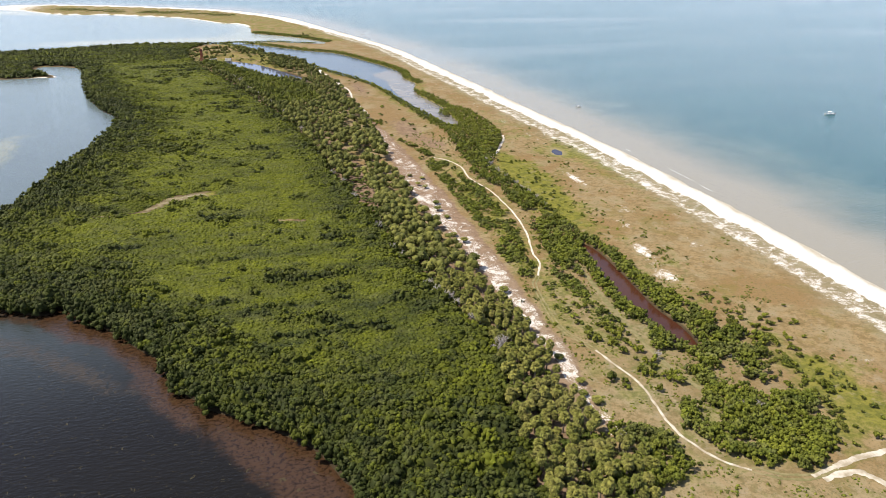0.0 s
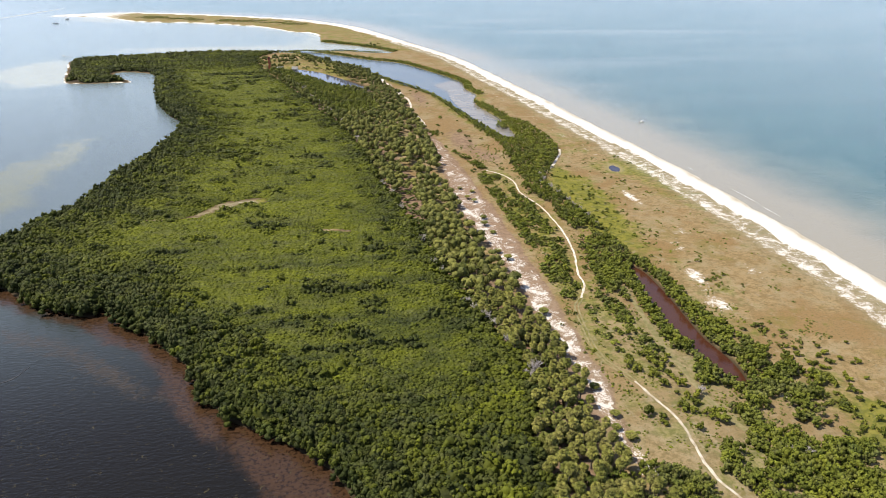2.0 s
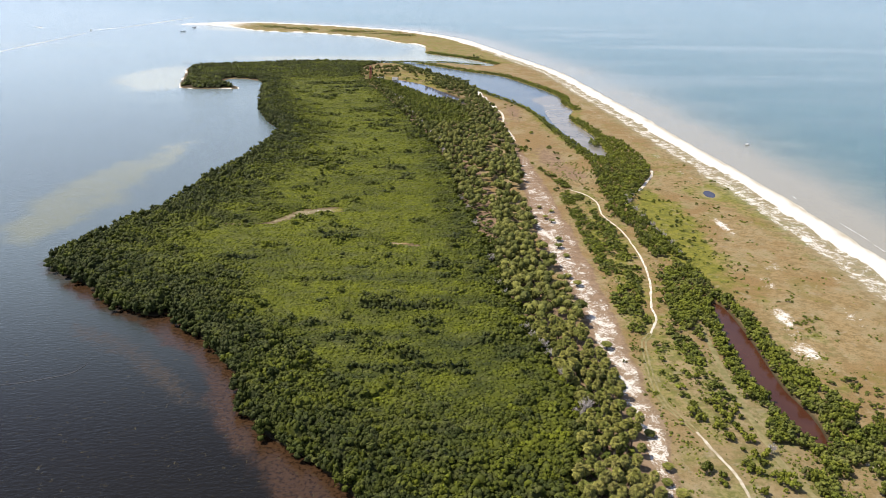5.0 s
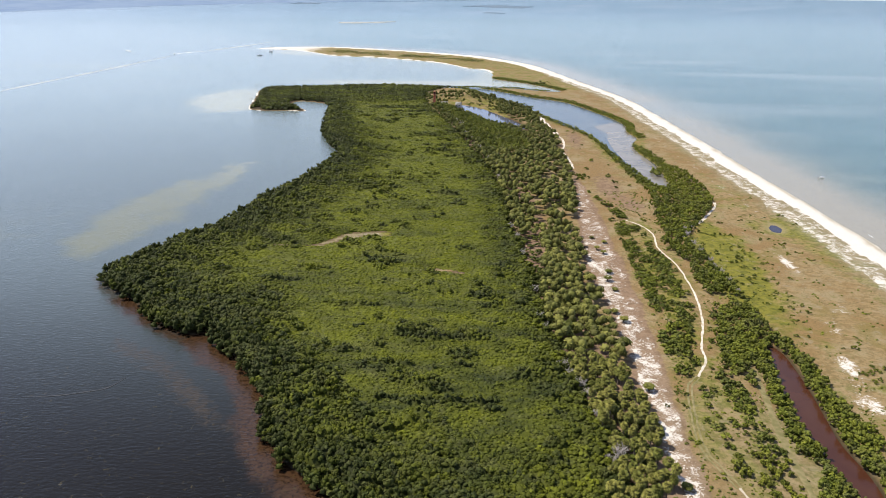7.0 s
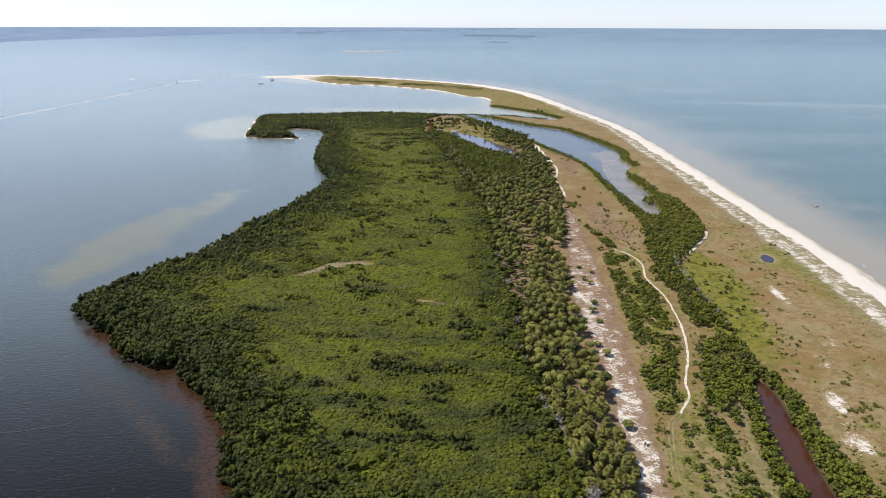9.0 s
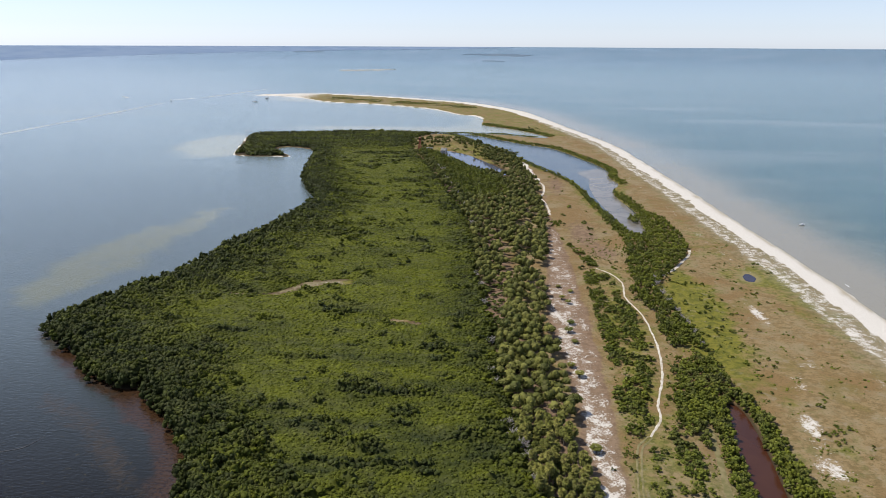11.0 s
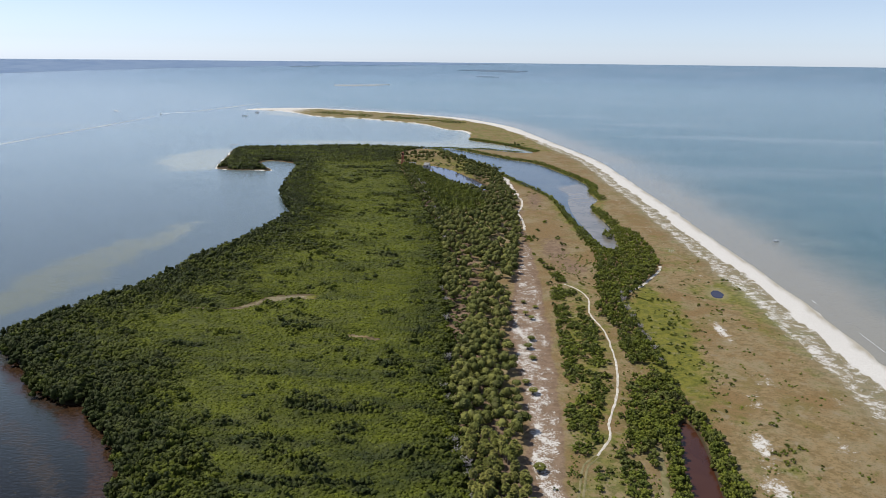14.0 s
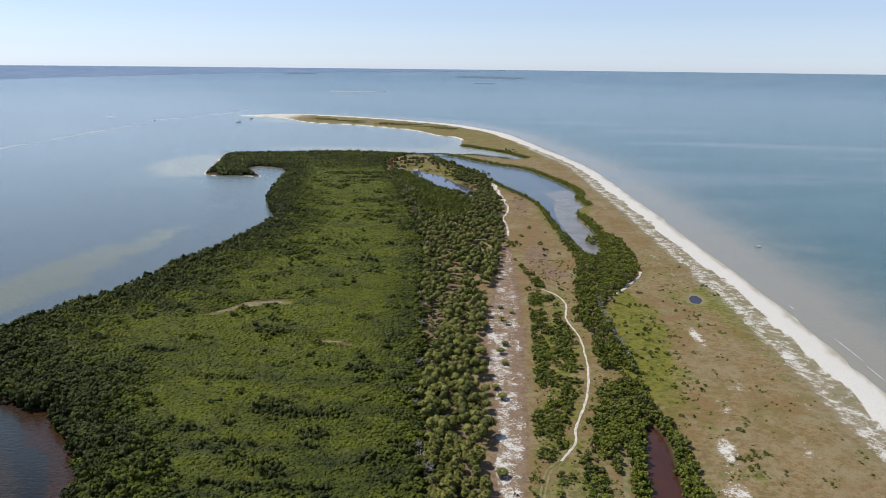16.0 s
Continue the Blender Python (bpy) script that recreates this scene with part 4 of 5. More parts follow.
# palms
def palm_arrays(rng, fans, dry, blades):
    """Fan fronds round a bud at the origin: green verts and faces, dry verts and faces."""
    out = []
    for count, lo, hi, length in ((fans, -50, 85, 1.0), (dry, -75, -30, 0.85)):
        vs, fs, n = [], [], 0
        for k in range(count):
            a = 2.399963 * k + rng.uniform(-0.3, 0.3)
            e = radians(lo + (hi - lo) * (k + 0.5) / count + rng.uniform(-8, 8))
            d = np.array([math.cos(a) * math.cos(e), math.sin(a) * math.cos(e), math.sin(e)])
            side = np.array([-math.sin(a), math.cos(a), 0])
            up = np.cross(d, side)
            stem = d * rng.uniform(0.55, 0.8) * length
            span = rng.uniform(0.7, 0.95) * length
            out_d = d
            d = d * 0.75 + up * -0.55 * (1 if e > 0 else 0.3)
            d = d / np.linalg.norm(d)
            pts, f = [], []
            for q in range(blades):
                w = ((q + 0.5) / blades - 0.5) * 2.7
                run = d * math.cos(w) + side * math.sin(w)
                wide = (side * math.cos(w) - d * math.sin(w)) * 0.17 * length
                tip = stem + run * span * (1 - 0.12 * abs(w)) + np.array([0, 0, -0.20 * span])
                mid_ = stem + run * span * 0.5
                f += [(len(pts), len(pts) + 1, len(pts) + 2), (len(pts) + 1, len(pts) + 3, len(pts) + 2)]
                pts += [stem, mid_ - wide, mid_ + wide, tip]
            vs.append(np.array(pts)), fs.append(np.array(f) + n)
            n += len(pts)
        out += [np.vstack(vs), np.vstack(fs)]
    return out


def trunk_mesh(height, base, top, bend, material):
    bm = bmesh.new()
    rings = []
    for k in range(6):
        t = k / 5
        r = base + (top - base) * t + (0.05 if k == 0 else 0)
        rings.append([bm.verts.new((bend * t * t + r * math.cos(a), r * math.sin(a), height * t - (0.4 if k == 0 else 0))) for a in np.linspace(0, 2 * math.pi, 7)[:-1]])
    for a, b in zip(rings, rings[1:]):
        for i in range(6):
            bm.faces.new((a[i], a[(i + 1) % 6], b[(i + 1) % 6], b[i]))
    bm.faces.new(rings[-1])
    me = bpy.data.meshes.new("trunk")
    bm.to_mesh(me), bm.free()
    me.materials.append(material)
    return me


rng = np.random.default_rng(11)
palm_kinds = []
for k in range(5):
    h = (2.8, 3.6, 4.3, 5.0, 3.2)[k]
    bend = rng.uniform(-0.4, 0.4)
    gv, gf, dv, df = palm_arrays(rng, 44, 14, 5)
    at = np.array([bend, 0, h])
    palm_kinds.append((mesh_from("crown", gv * 1.08 * (1, 1, 1.12) + at, gf, [PALM_LEAF]), mesh_from("dry_fronds", dv * 1.1 + at, df, [DRY_FROND]), trunk_mesh(h, 0.24, 0.17, bend, BARK)))


def palm_tree(kind, m, label):
    crown, dry, trunk = kind
    ob = new("palm_tree")
    ob.matrix_world = m
    mesh_part("trunk", trunk, ob), mesh_part("crown", crown, ob), mesh_part("dry_fronds", dry, ob, "hanging brown dry fronds")
    return tagged(ob, label, "palm", "sabal palms of the ridge")


places = np.vstack([scatter(2.85, (45, 100, 85, 340), 37), scatter(3.15, (0, 340, 70, 560), 38), scatter(3.3, (-70, 560, 75, 910), 39)])
x, y = places.T
west_x, east_x = across(PALM_WEST, y), np.where(y > 700, 42, across(SAND_WEST, y))
dens = fbm(x / 9, y / 9, 44) - 0.5 * step(0.37, 0.32, fbm(x / 4.2, y / 4.8, 45, 2)) * step(190, 240, y) * step(3, 9, x - across(PALM_WEST, y))
keep = (x > west_x + 0.5) & (x < east_x + 2.5 * (dens - 0.3)) & (from_dead(places) > 2.0) & (dens > np.where(y < 230, 0.24, np.where(y < 345, 0.2 + 0.12 * step(-9, -5, x - east_x), 0.33)) + 0.12 * step(-6, 0, x - east_x)) & (signed(places, pool) < np.where(y < 700, -4, -5)) & (line_distance(places, ROAD_FAR) > 3.2) & (line_distance(places, [(-57, 757), (-40, 755)]) > 10) & ((y < 715) | ((dens > 0.55) & (y < 845))) & (line_distance(places, [(-38, 742), (-5, 650), (24, 545)]) + 12 * fbm(x / 14, y / 20, 7) > 22) & (signed(places, lagoon) < -3)
lonely = np.array([(71, 298), (70, 289), (72, 279), (69, 258), (71.5, 251), (69, 326), (71.5, 321), (73, 205), (72, 185), (74.5, 161), (75.5, 148), (76, 139), (74, 143), (68, 342), (73, 336)])
places = np.vstack([lonely, places[keep]])
order = np.argsort(places[:, 1] + 1e4 * (np.arange(len(places)) >= len(lonely)))
places = places[order]
rng = np.random.default_rng(15)
near = places[:300]
z = ground_height(near)
for k, ((x, y), zz) in enumerate(zip(near, z)):
    s = rng.uniform(0.78, 1.08)
    alone = k < len(lonely)
    m = pose(x, y, zz, 0, 0, rng.uniform(0, 360)) @ Matrix.Diagonal((s * (1.15 if alone else 1), s * (1.15 if alone else 1), s * (0.36 if alone else rng.uniform(0.85, 1.1)), 1))
    palm_tree(palm_kinds[rng.integers(0, 5)], m, "low round sabal palm alone on bare sand" if alone else "round-headed sabal palm in the grove on the ridge")
rest = places[300:]


def palm_head(rng):
    """A round head of fronds as seen from far: a dome with a shaggy hem, short sprays all over it, a dark gap below.
    Shade is painted in, from dark hem to bright top.
    """
    vs, fs, ks, sides = [], [], [], 9
    for z, r in ((-0.75, 1.0), (-0.35, 1.38), (0.35, 1.22), (0.85, 0.7)):
        a = np.arange(sides) * 2 * math.pi / sides + rng.uniform(0, 0.5)
        rr = r * 0.93 * rng.uniform(0.78, 1.2, sides)
        vs.append(np.stack([rr * np.cos(a), rr * np.sin(a), z + rng.uniform(-0.14, 0.14, sides)], 1))
    vs.append(np.array([(0, 0, 1.1)]))
    for k in range(3):
        for i in range(sides):
            j = (i + 1) % sides
            p, q = k * sides, (k + 1) * sides
            fs += [(p + i, p + j, q + j), (p + i, q + j, q + i)]
    fs += [(3 * sides + i, 3 * sides + (i + 1) % sides, 4 * sides) for i in range(sides)]
    # Painted shade: lowest rings darkest, upper dome brighter.
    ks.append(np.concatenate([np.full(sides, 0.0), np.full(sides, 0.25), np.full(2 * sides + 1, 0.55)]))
    n = 4 * sides + 1
    count = 54
    d = rng.normal(size=(count, 3))
    d[:, 2] = np.abs(d[:, 2]) * 0.9 - 0.25
    d /= np.linalg.norm(d, axis=1)[:, None]
    c = d * (1.32, 1.32, 1.05)
    u = np.cross(d, rng.normal(size=(count, 3)))
    u /= np.linalg.norm(u, axis=1)[:, None]
    run = d * rng.uniform(0.4, 1.1, (count, 1)) + np.array([0, 0, -0.55])
    size = rng.uniform(0.25, 0.75, (count, 1))
    vs.append(np.stack([c - u * size * 0.6, c + u * size * 0.6, c + run * size], 1).reshape(-1, 3))
    # Upward sprays painted brighter, as the sun would light them.
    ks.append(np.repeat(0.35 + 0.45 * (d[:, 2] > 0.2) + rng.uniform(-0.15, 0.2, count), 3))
    f = np.vstack([np.array(fs), np.arange(count * 3).reshape(-1, 3) + n])
    return np.vstack(vs) + (0, 0, 3.2), f, np.concatenate(ks)


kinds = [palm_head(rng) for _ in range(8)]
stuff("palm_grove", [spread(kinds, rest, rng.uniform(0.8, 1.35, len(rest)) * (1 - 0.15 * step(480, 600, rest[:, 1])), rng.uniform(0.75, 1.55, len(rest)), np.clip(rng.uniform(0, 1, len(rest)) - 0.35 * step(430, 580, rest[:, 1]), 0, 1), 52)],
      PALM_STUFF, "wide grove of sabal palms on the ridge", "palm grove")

# undergrowth between the palms
under = np.vstack([scatter(2.9, (-60, 105, 72, 300), 57), scatter(3.9, (-60, 300, 72, 780), 57)])
x, y = under.T
keep = (x > across(PALM_WEST, y) - 1) & (x < across(SAND_WEST, y) - 2) & (fbm(x / 7, y / 7, 58) > np.where(y < 200, 0.34, np.where(y < 300, 0.56, 0.60)) - 0.45 * step(10, 5, x - across(PALM_WEST, y))) & (signed(under, pool) < -2)
# Tint pushed dark, painting in shadow between the palm heads.
grow("palm_undergrowth", under[keep], lambda p: np.full(len(p), 1.6), lambda p: -0.25 + 0.5 * fbm(p[:, 0] / 6, p[:, 1] / 6, 59), BROADLEAF,
     "low green undergrowth between the palms", "undergrowth", 60, 0, 0, 0.75)


# ---------------------------------------------------------------- shrubs, each a thing
rng = np.random.default_rng(21)


def stems_mesh(rng, height, spread_out, count, material, name="woody_base"):
    """Leaning tapered branches from one foot."""
    bm = bmesh.new()
    for k in range(count):
        a = 2 * math.pi * k / count + rng.uniform(-0.4, 0.4)
        top = Vector((math.cos(a) * spread_out, math.sin(a) * spread_out, height * rng.uniform(0.7, 1.0)))
        rings = []
        for t, r in ((-0.1, 0.07), (0.5, 0.045), (1.0, 0.015)):
            c = top * t + Vector((0, 0, 0.1 * math.sin(t * 3)))
            rings.append([bm.verts.new((c.x + r * math.cos(b), c.y + r * math.sin(b), c.z)) for b in (0, 2.09, 4.19)])
        for p, q in zip(rings, rings[1:]):
            for i in range(3):
                bm.faces.new((p[i], p[(i + 1) % 3], q[(i + 1) % 3], q[i]))
    me = bpy.data.meshes.new(name)
    bm.to_mesh(me), bm.free()
    me.materials.append(material)
    return me


shrub_kinds = []
for k in range(6):
    lumps = crown_lumps(rng, 7, 1.3, 1.7, 0.2)
    v, f, _ = leafy(rng, lumps, 22, 0.42)
    shrub_kinds.append((mesh_from("foliage", v, f, [SHRUB_LEAF]), stems_mesh(rng, 1.2, 0.6, 5, BARK)))


wanted = []


def shrub(x, y, s, label, group):
    wanted.append((x, y, s, label, group))


p = scatter(1.9, (68, 210, 105, 440), 67)
x, y = p.T
keep = (signed(rough(p, 5, 1.5, 68), shrub_strip) > 0) & (fbm(x / 5, y / 7, 69) > 0.47) & (line_distance(p, road) > 2.3)
for x, y in p[keep]:
    shrub(x, y, rng.uniform(0.7, 1.3), "rounded dark green shrub in grass beside the sand path", "shrubs beside the path")
PLAIN = [(119, 360), (128, 355), (136, 373), (147, 381), (170, 391), (173, 376), (150, 350), (154, 343), (155, 331), (159, 324), (135, 337), (133, 310),
         (139, 317), (138, 293), (143, 299), (138, 271), (135, 267), (132, 298), (141, 239), (142, 221), (142, 218), (131, 246), (83, 167), (91, 189),
         (82, 182), (82, 204), (80, 198), (125, 352), (131, 354), (122, 357), (134, 330), (137, 325), (130, 322), (146, 226), (140, 223), (147, 216)]
for x, y in PLAIN:
    for _ in range(rng.integers(2, 6)):
        shrub(x + rng.normal(0, 2.2), y + rng.normal(0, 1.1), rng.uniform(0.35, 0.75), "low green shrub on the dry grass plain", "shrubs on the plain")
for bx, by, rx, ry, count in ((134, 150, 8, 25, 46), (140, 165, 10, 24, 60), (128, 113, 9, 8, 18), (98, 300, 3, 50, 40), (99, 245, 2, 25, 20), (88, 180, 6, 40, 40), (142, 120, 9, 12, 16), (88, 450, 9, 60, 9), (100, 385, 6, 18, 8), (120, 320, 4, 30, 12), (141, 160, 12, 18, 40), (136, 140, 10, 14, 40), (128, 122, 9, 8, 20), (127, 300, 7, 35, 26),
                              (108, 112, 14, 6, 22), (98, 185, 4, 38, 90), (74, 590, 8, 50, 8), (73, 461, 4, 8, 26), (85, 118, 8, 8, 12)):
    for _ in range(count):
        x, y = bx + rx * rng.normal() * 0.6, by + ry * rng.uniform(-1, 1)
        q = np.array([(x, y)])
        if line_distance(q, road)[0] > 2 and line_distance(q, track)[0] > 1.3 and land_depth(q)[0] > 1 and line_distance(q, spur)[0] > 1.5:
            shrub(x, y, rng.uniform(0.35, 0.95) * (1.45 if bx in (98, 88) else 1), "scattered green shrub on thin grass", "scattered shrubs")

wanted.sort(key=lambda w: w[1])
spots = np.array([w[:2] for w in wanted])
levels = ground_height(spots)
for (x, y, size, label, group), zz in zip(wanted[:300], levels):
    foliage, stems = shrub_kinds[rng.integers(0, 6)]
    ob = new("shrub")
    ob.matrix_world = pose(x, y, zz, 0, 0, rng.uniform(0, 360)) @ Matrix.Diagonal((size, size, size * (rng.uniform(0.5, 0.7) if "plain" in group else rng.uniform(0.75, 1.1)), 1))
    mesh_part("foliage", foliage, ob), mesh_part("woody_base", stems, ob)
    tagged(ob, label, "shrub", group)
SCRUB = [leafy(rng, crown_lumps(rng, 6, 1.3, 1.7, 0.2), 12, 0.5) for _ in range(5)]
size = np.array([w[2] for w in wanted[300:]])
stuff("scrub", [spread(SCRUB, spots[300:], size, size * rng.uniform(0.55, 1.0, len(size)), rng.uniform(0.1, 0.8, len(size)), 77)], BROADLEAF,
      "low green scrub on thin grass farther off", "scrub")

p = np.vstack([scatter(1.15, (72, 95, 160, 215), 83, 0.8), scatter(1.7, (82, 215, 178, 430), 84, 0.8)])
x, y = p.T
keep = (x > across(SAND_EAST, y) - 1) & (fbm(x / 3.2, y / 3.2, 85) + 0.35 * (fbm(x / 15, y / 15, 86) - 0.5) > np.where(x > 120, 0.66, 0.54) + 0.04 * (y > 215)) & (x < across(GULF_SHORE, y) - 28)
p = p[keep]
p = p[(line_distance(p, road) > 1.6) & (line_distance(p, spur) > 1.8) & (line_distance(p, track) > 1.0) & (land_depth(p) > 1.5)]
size = rng.uniform(0.18, 0.5, len(p)) * np.where(p[:, 1] > 215, 1.25, 1)
stuff("low_herbs", [spread([(v + (0, 0, 0.2), f, k) for v, f, k in TUFT_FAR], p, size, size * rng.uniform(0.5, 0.9, len(p)), rng.uniform(0.2, 1.0, len(p)), 87)], BROADLEAF,
      "low yellow-green herbs and grass tufts on sandy ground", "herbs")


# ---------------------------------------------------------------- dead trees
def dead_tree(x, y, height, seed):
    r = np.random.default_rng(seed)
    ob = new("dead_tree")
    ob.matrix_world = pose(x, y, float(ground_height(np.array([(x, y)]))[0]))
    mesh_part("trunk", trunk_mesh(height * 0.55, 0.16, 0.09, 0.2, DEADWOOD), ob)

    def limb(bm, a, b, r0, r1):
        d = (b - a).normalized()
        u = d.orthogonal().normalized()
        v = d.cross(u)
        lo = [bm.verts.new(a + (u * math.cos(t) + v * math.sin(t)) * r0) for t in (0, 2.09, 4.19)]
        hi = [bm.verts.new(b + (u * math.cos(t) + v * math.sin(t)) * r1) for t in (0, 2.09, 4.19)]
        for i in range(3):
            bm.faces.new((lo[i], lo[(i + 1) % 3], hi[(i + 1) % 3], hi[i]))

    for k in range(11):
        bm = bmesh.new()
        a = k * 2.4 + r.uniform(-0.4, 0.4)
        start = Vector((0.15, 0, height * r.uniform(0.25, 0.55)))
        tip = start + Vector((math.cos(a) * height * 0.33, math.sin(a) * height * 0.33, height * r.uniform(0.15, 0.42)))
        limb(bm, start, tip, 0.10, 0.05)
        for q in range(7):
            s0 = start.lerp(tip, r.uniform(0.3, 1.0))
            e0 = s0 + Vector(r.normal(size=3)) * height * 0.10 + Vector((0, 0, height * 0.07))
            limb(bm, s0, e0, 0.055, 0.025)
            for w in range(3):
                s1 = s0.lerp(e0, r.uniform(0.4, 1))
                limb(bm, s1, s1 + Vector(r.normal(size=3)) * height * 0.06 + Vector((0, 0, height * 0.03)), 0.035, 0.018)
        part("branch", bm, DEADWOOD, ob)
    tagged(ob, "bare bleached grey dead tree among green crowns", "dead tree", "dead trees at the mangrove's edge")


for k, (x, y, h) in enumerate(DEAD):
    dead_tree(x, y, h, 900 + k)


# ---------------------------------------------------------------- lighthouse and houses
RED_IRON = plain_material("red_brown_iron", (0.27, 0.07, 0.035), (0.20, 0.05, 0.028), 2, 0.6)
WHITE_WALL = plain_material("white_boards", (0.45, 0.44, 0.41), (0.38, 0.37, 0.34), 1)
PALE_ROOF = plain_material("pale_metal_roof", (0.34, 0.345, 0.35), (0.27, 0.275, 0.28), 1, 0.6)
DARK_GLASS = plain_material("dark_glass", (0.03, 0.035, 0.04), (0.02, 0.02, 0.025), 1, 0.1)
GREY_BOARDS = plain_material("weathered_boards", (0.25, 0.22, 0.18), (0.17, 0.15, 0.12), 1, 0.9)


def bar(bm, a, b, r, sides=6, r2=None):
    a, b = Vector(a), Vector(b)
    d = (b - a).normalized()
    u = d.orthogonal().normalized()
    v = d.cross(u)
    ang = [2 * math.pi * k / sides for k in range(sides)]
    lo = [bm.verts.new(a + (u * math.cos(t) + v * math.sin(t)) * r) for t in ang]
    hi = [bm.verts.new(b + (u * math.cos(t) + v * math.sin(t)) * (r if r2 is None else r2)) for t in ang]
    for i in range(sides):
        bm.faces.new((lo[i], lo[(i + 1) % sides], hi[(i + 1) % sides], hi[i]))
    bm.faces.new(lo[::-1]), bm.faces.new(hi)
    return bm


def box(bm, x0, y0, z0, x1, y1, z1):
    bmesh.ops.create_cube(bm, size=1, matrix=Matrix.Translation(((x0 + x1) / 2, (y0 + y1) / 2, (z0 + z1) / 2)) @ Matrix.Diagonal((x1 - x0, y1 - y0, z1 - z0, 1)))
    return bm


def lighthouse(x, y):
    ob = new("lighthouse")
    ob.matrix_world = pose(x, y, float(ground_height(np.array([(x, y)]))[0]) - 0.1)
    top = 11.0
    part("stair_cylinder", bar(bmesh.new(), (0, 0, 0), (0, 0, top), 0.55, 12, 0.5), RED_IRON, ob)
    for k in range(4):
        a = math.pi / 4 + k * math.pi / 2
        foot, head = Vector((2.6 * math.cos(a), 2.6 * math.sin(a), 0)), Vector((0.9 * math.cos(a), 0.9 * math.sin(a), top))
        part("leg", bar(bmesh.new(), foot, head, 0.22), RED_IRON, ob)
        b = a + math.pi / 2
        foot2, head2 = Vector((2.6 * math.cos(b), 2.6 * math.sin(b), 0)), Vector((0.9 * math.cos(b), 0.9 * math.sin(b), top))
        for lo, hi in ((0.02, 0.35), (0.35, 0.68), (0.68, 0.98)):
            part("brace", bar(bmesh.new(), foot.lerp(head, lo), foot2.lerp(head2, hi), 0.07), RED_IRON, ob)
            part("strut", bar(bmesh.new(), foot.lerp(head, hi), foot2.lerp(head2, hi), 0.1), RED_IRON, ob)
    gallery = part("gallery", bar(bmesh.new(), (0, 0, top), (0, 0, top + 0.3), 1.5, 16), RED_IRON, ob)
    for k in range(8):
        a = k * math.pi / 4
        post = Vector((1.42 * math.cos(a), 1.42 * math.sin(a), top + 0.3))
        part("rail_post", bar(bmesh.new(), post, post + Vector((0, 0, 1.0)), 0.04), RED_IRON, gallery)
        b = a + math.pi / 4
        part("rail", bar(bmesh.new(), post + Vector((0, 0, 0.95)), Vector((1.42 * math.cos(b), 1.42 * math.sin(b), top + 1.25)), 0.035), RED_IRON, gallery)
    lantern = part("lantern", bar(bmesh.new(), (0, 0, top + 0.3), (0, 0, top + 2.4), 1.0, 10), DARK_GLASS, ob, "dark glazed lantern room")
    for k in range(10):
        a = k * math.pi / 5
        part("glazing_bar", bar(bmesh.new(), (1.01 * math.cos(a), 1.01 * math.sin(a), top + 0.3), (1.01 * math.cos(a), 1.01 * math.sin(a), top + 2.4), 0.05), RED_IRON, lantern)
    part("roof", bar(bmesh.new(), (0, 0, top + 2.4), (0, 0, top + 3.6), 1.3, 10, 0.1), RED_IRON, ob)
    return tagged(ob, "red-brown iron skeleton lighthouse rising from the trees", "lighthouse")


lighthouse(*LIGHT_AT)


def house(x, y, turn, length, depth_, label):
    ob = new("house")
    ob.matrix_world = pose(x, y, float(ground_height(np.array([(x, y)]))[0]) - 0.2, 0, 0, turn)
    l, d = length / 2, depth_ / 2
    part("wall", box(bmesh.new(), -l, -d, 0, l, d, 3.2), WHITE_WALL, ob)
    for side in (-1, 1):
        bm = bmesh.new()
        v = [bm.verts.new(c) for c in ((-l - 0.5, side * (d + 0.6), 3.0), (l + 0.5, side * (d + 0.6), 3.0), (l + 0.5, 0, 5.2), (-l - 0.5, 0, 5.2))]
        f = bm.faces.new(v)
        bmesh.ops.solidify(bm, geom=[f], thickness=0.15)
        part("roof", bm, PALE_ROOF, ob)
    for end in (-1, 1):
        bm = bmesh.new()
        v = [bm.verts.new((end * l, -d, 3.2)), bm.verts.new((end * l, d, 3.2)), bm.verts.new((end * l, 0, 5.0))]
        f = bm.faces.new(v)
        bmesh.ops.solidify(bm, geom=[f], thickness=0.1)
        part("gable", bm, WHITE_WALL, ob)
    for k in (-0.5, 0.0, 0.5):
        wx = k * length * 0.6
        if k == 0.0:
            door = part("door", box(bmesh.new(), wx - 0.5, -d - 0.05, 0.2, wx + 0.5, -d + 0.02, 2.2), GREY_BOARDS, ob, "weathered grey door")
            part("handle", bar(bmesh.new(), (wx + 0.35, -d - 0.11, 1.15), (wx + 0.35, -d - 0.04, 1.15), 0.04), DARK_GLASS, door)
            continue
        pane = part("window", box(bmesh.new(), wx - 0.5, -d - 0.04, 1.1, wx + 0.5, -d + 0.02, 2.4), DARK_GLASS, ob, "dark glazed window")
        bm = bmesh.new()
        for x0, z0, x1, z1 in ((-0.6, 1.0, -0.5, 2.5), (0.5, 1.0, 0.6, 2.5), (-0.5, 2.4, 0.5, 2.5), (-0.5, 1.0, 0.5, 1.1), (-0.03, 1.1, 0.03, 2.4)):
            box(bm, wx + x0, -d - 0.08, z0, wx + x1, -d + 0.01, z1)
        part("frame", bm, WHITE_WALL, pane)
    return tagged(ob, label, "house")


house(-46, 750, 20, 6, 4.5, "white-walled keeper's house with a pale roof")
house(-32, 758, -15, 5, 4, "small white house with a pale metal roof")


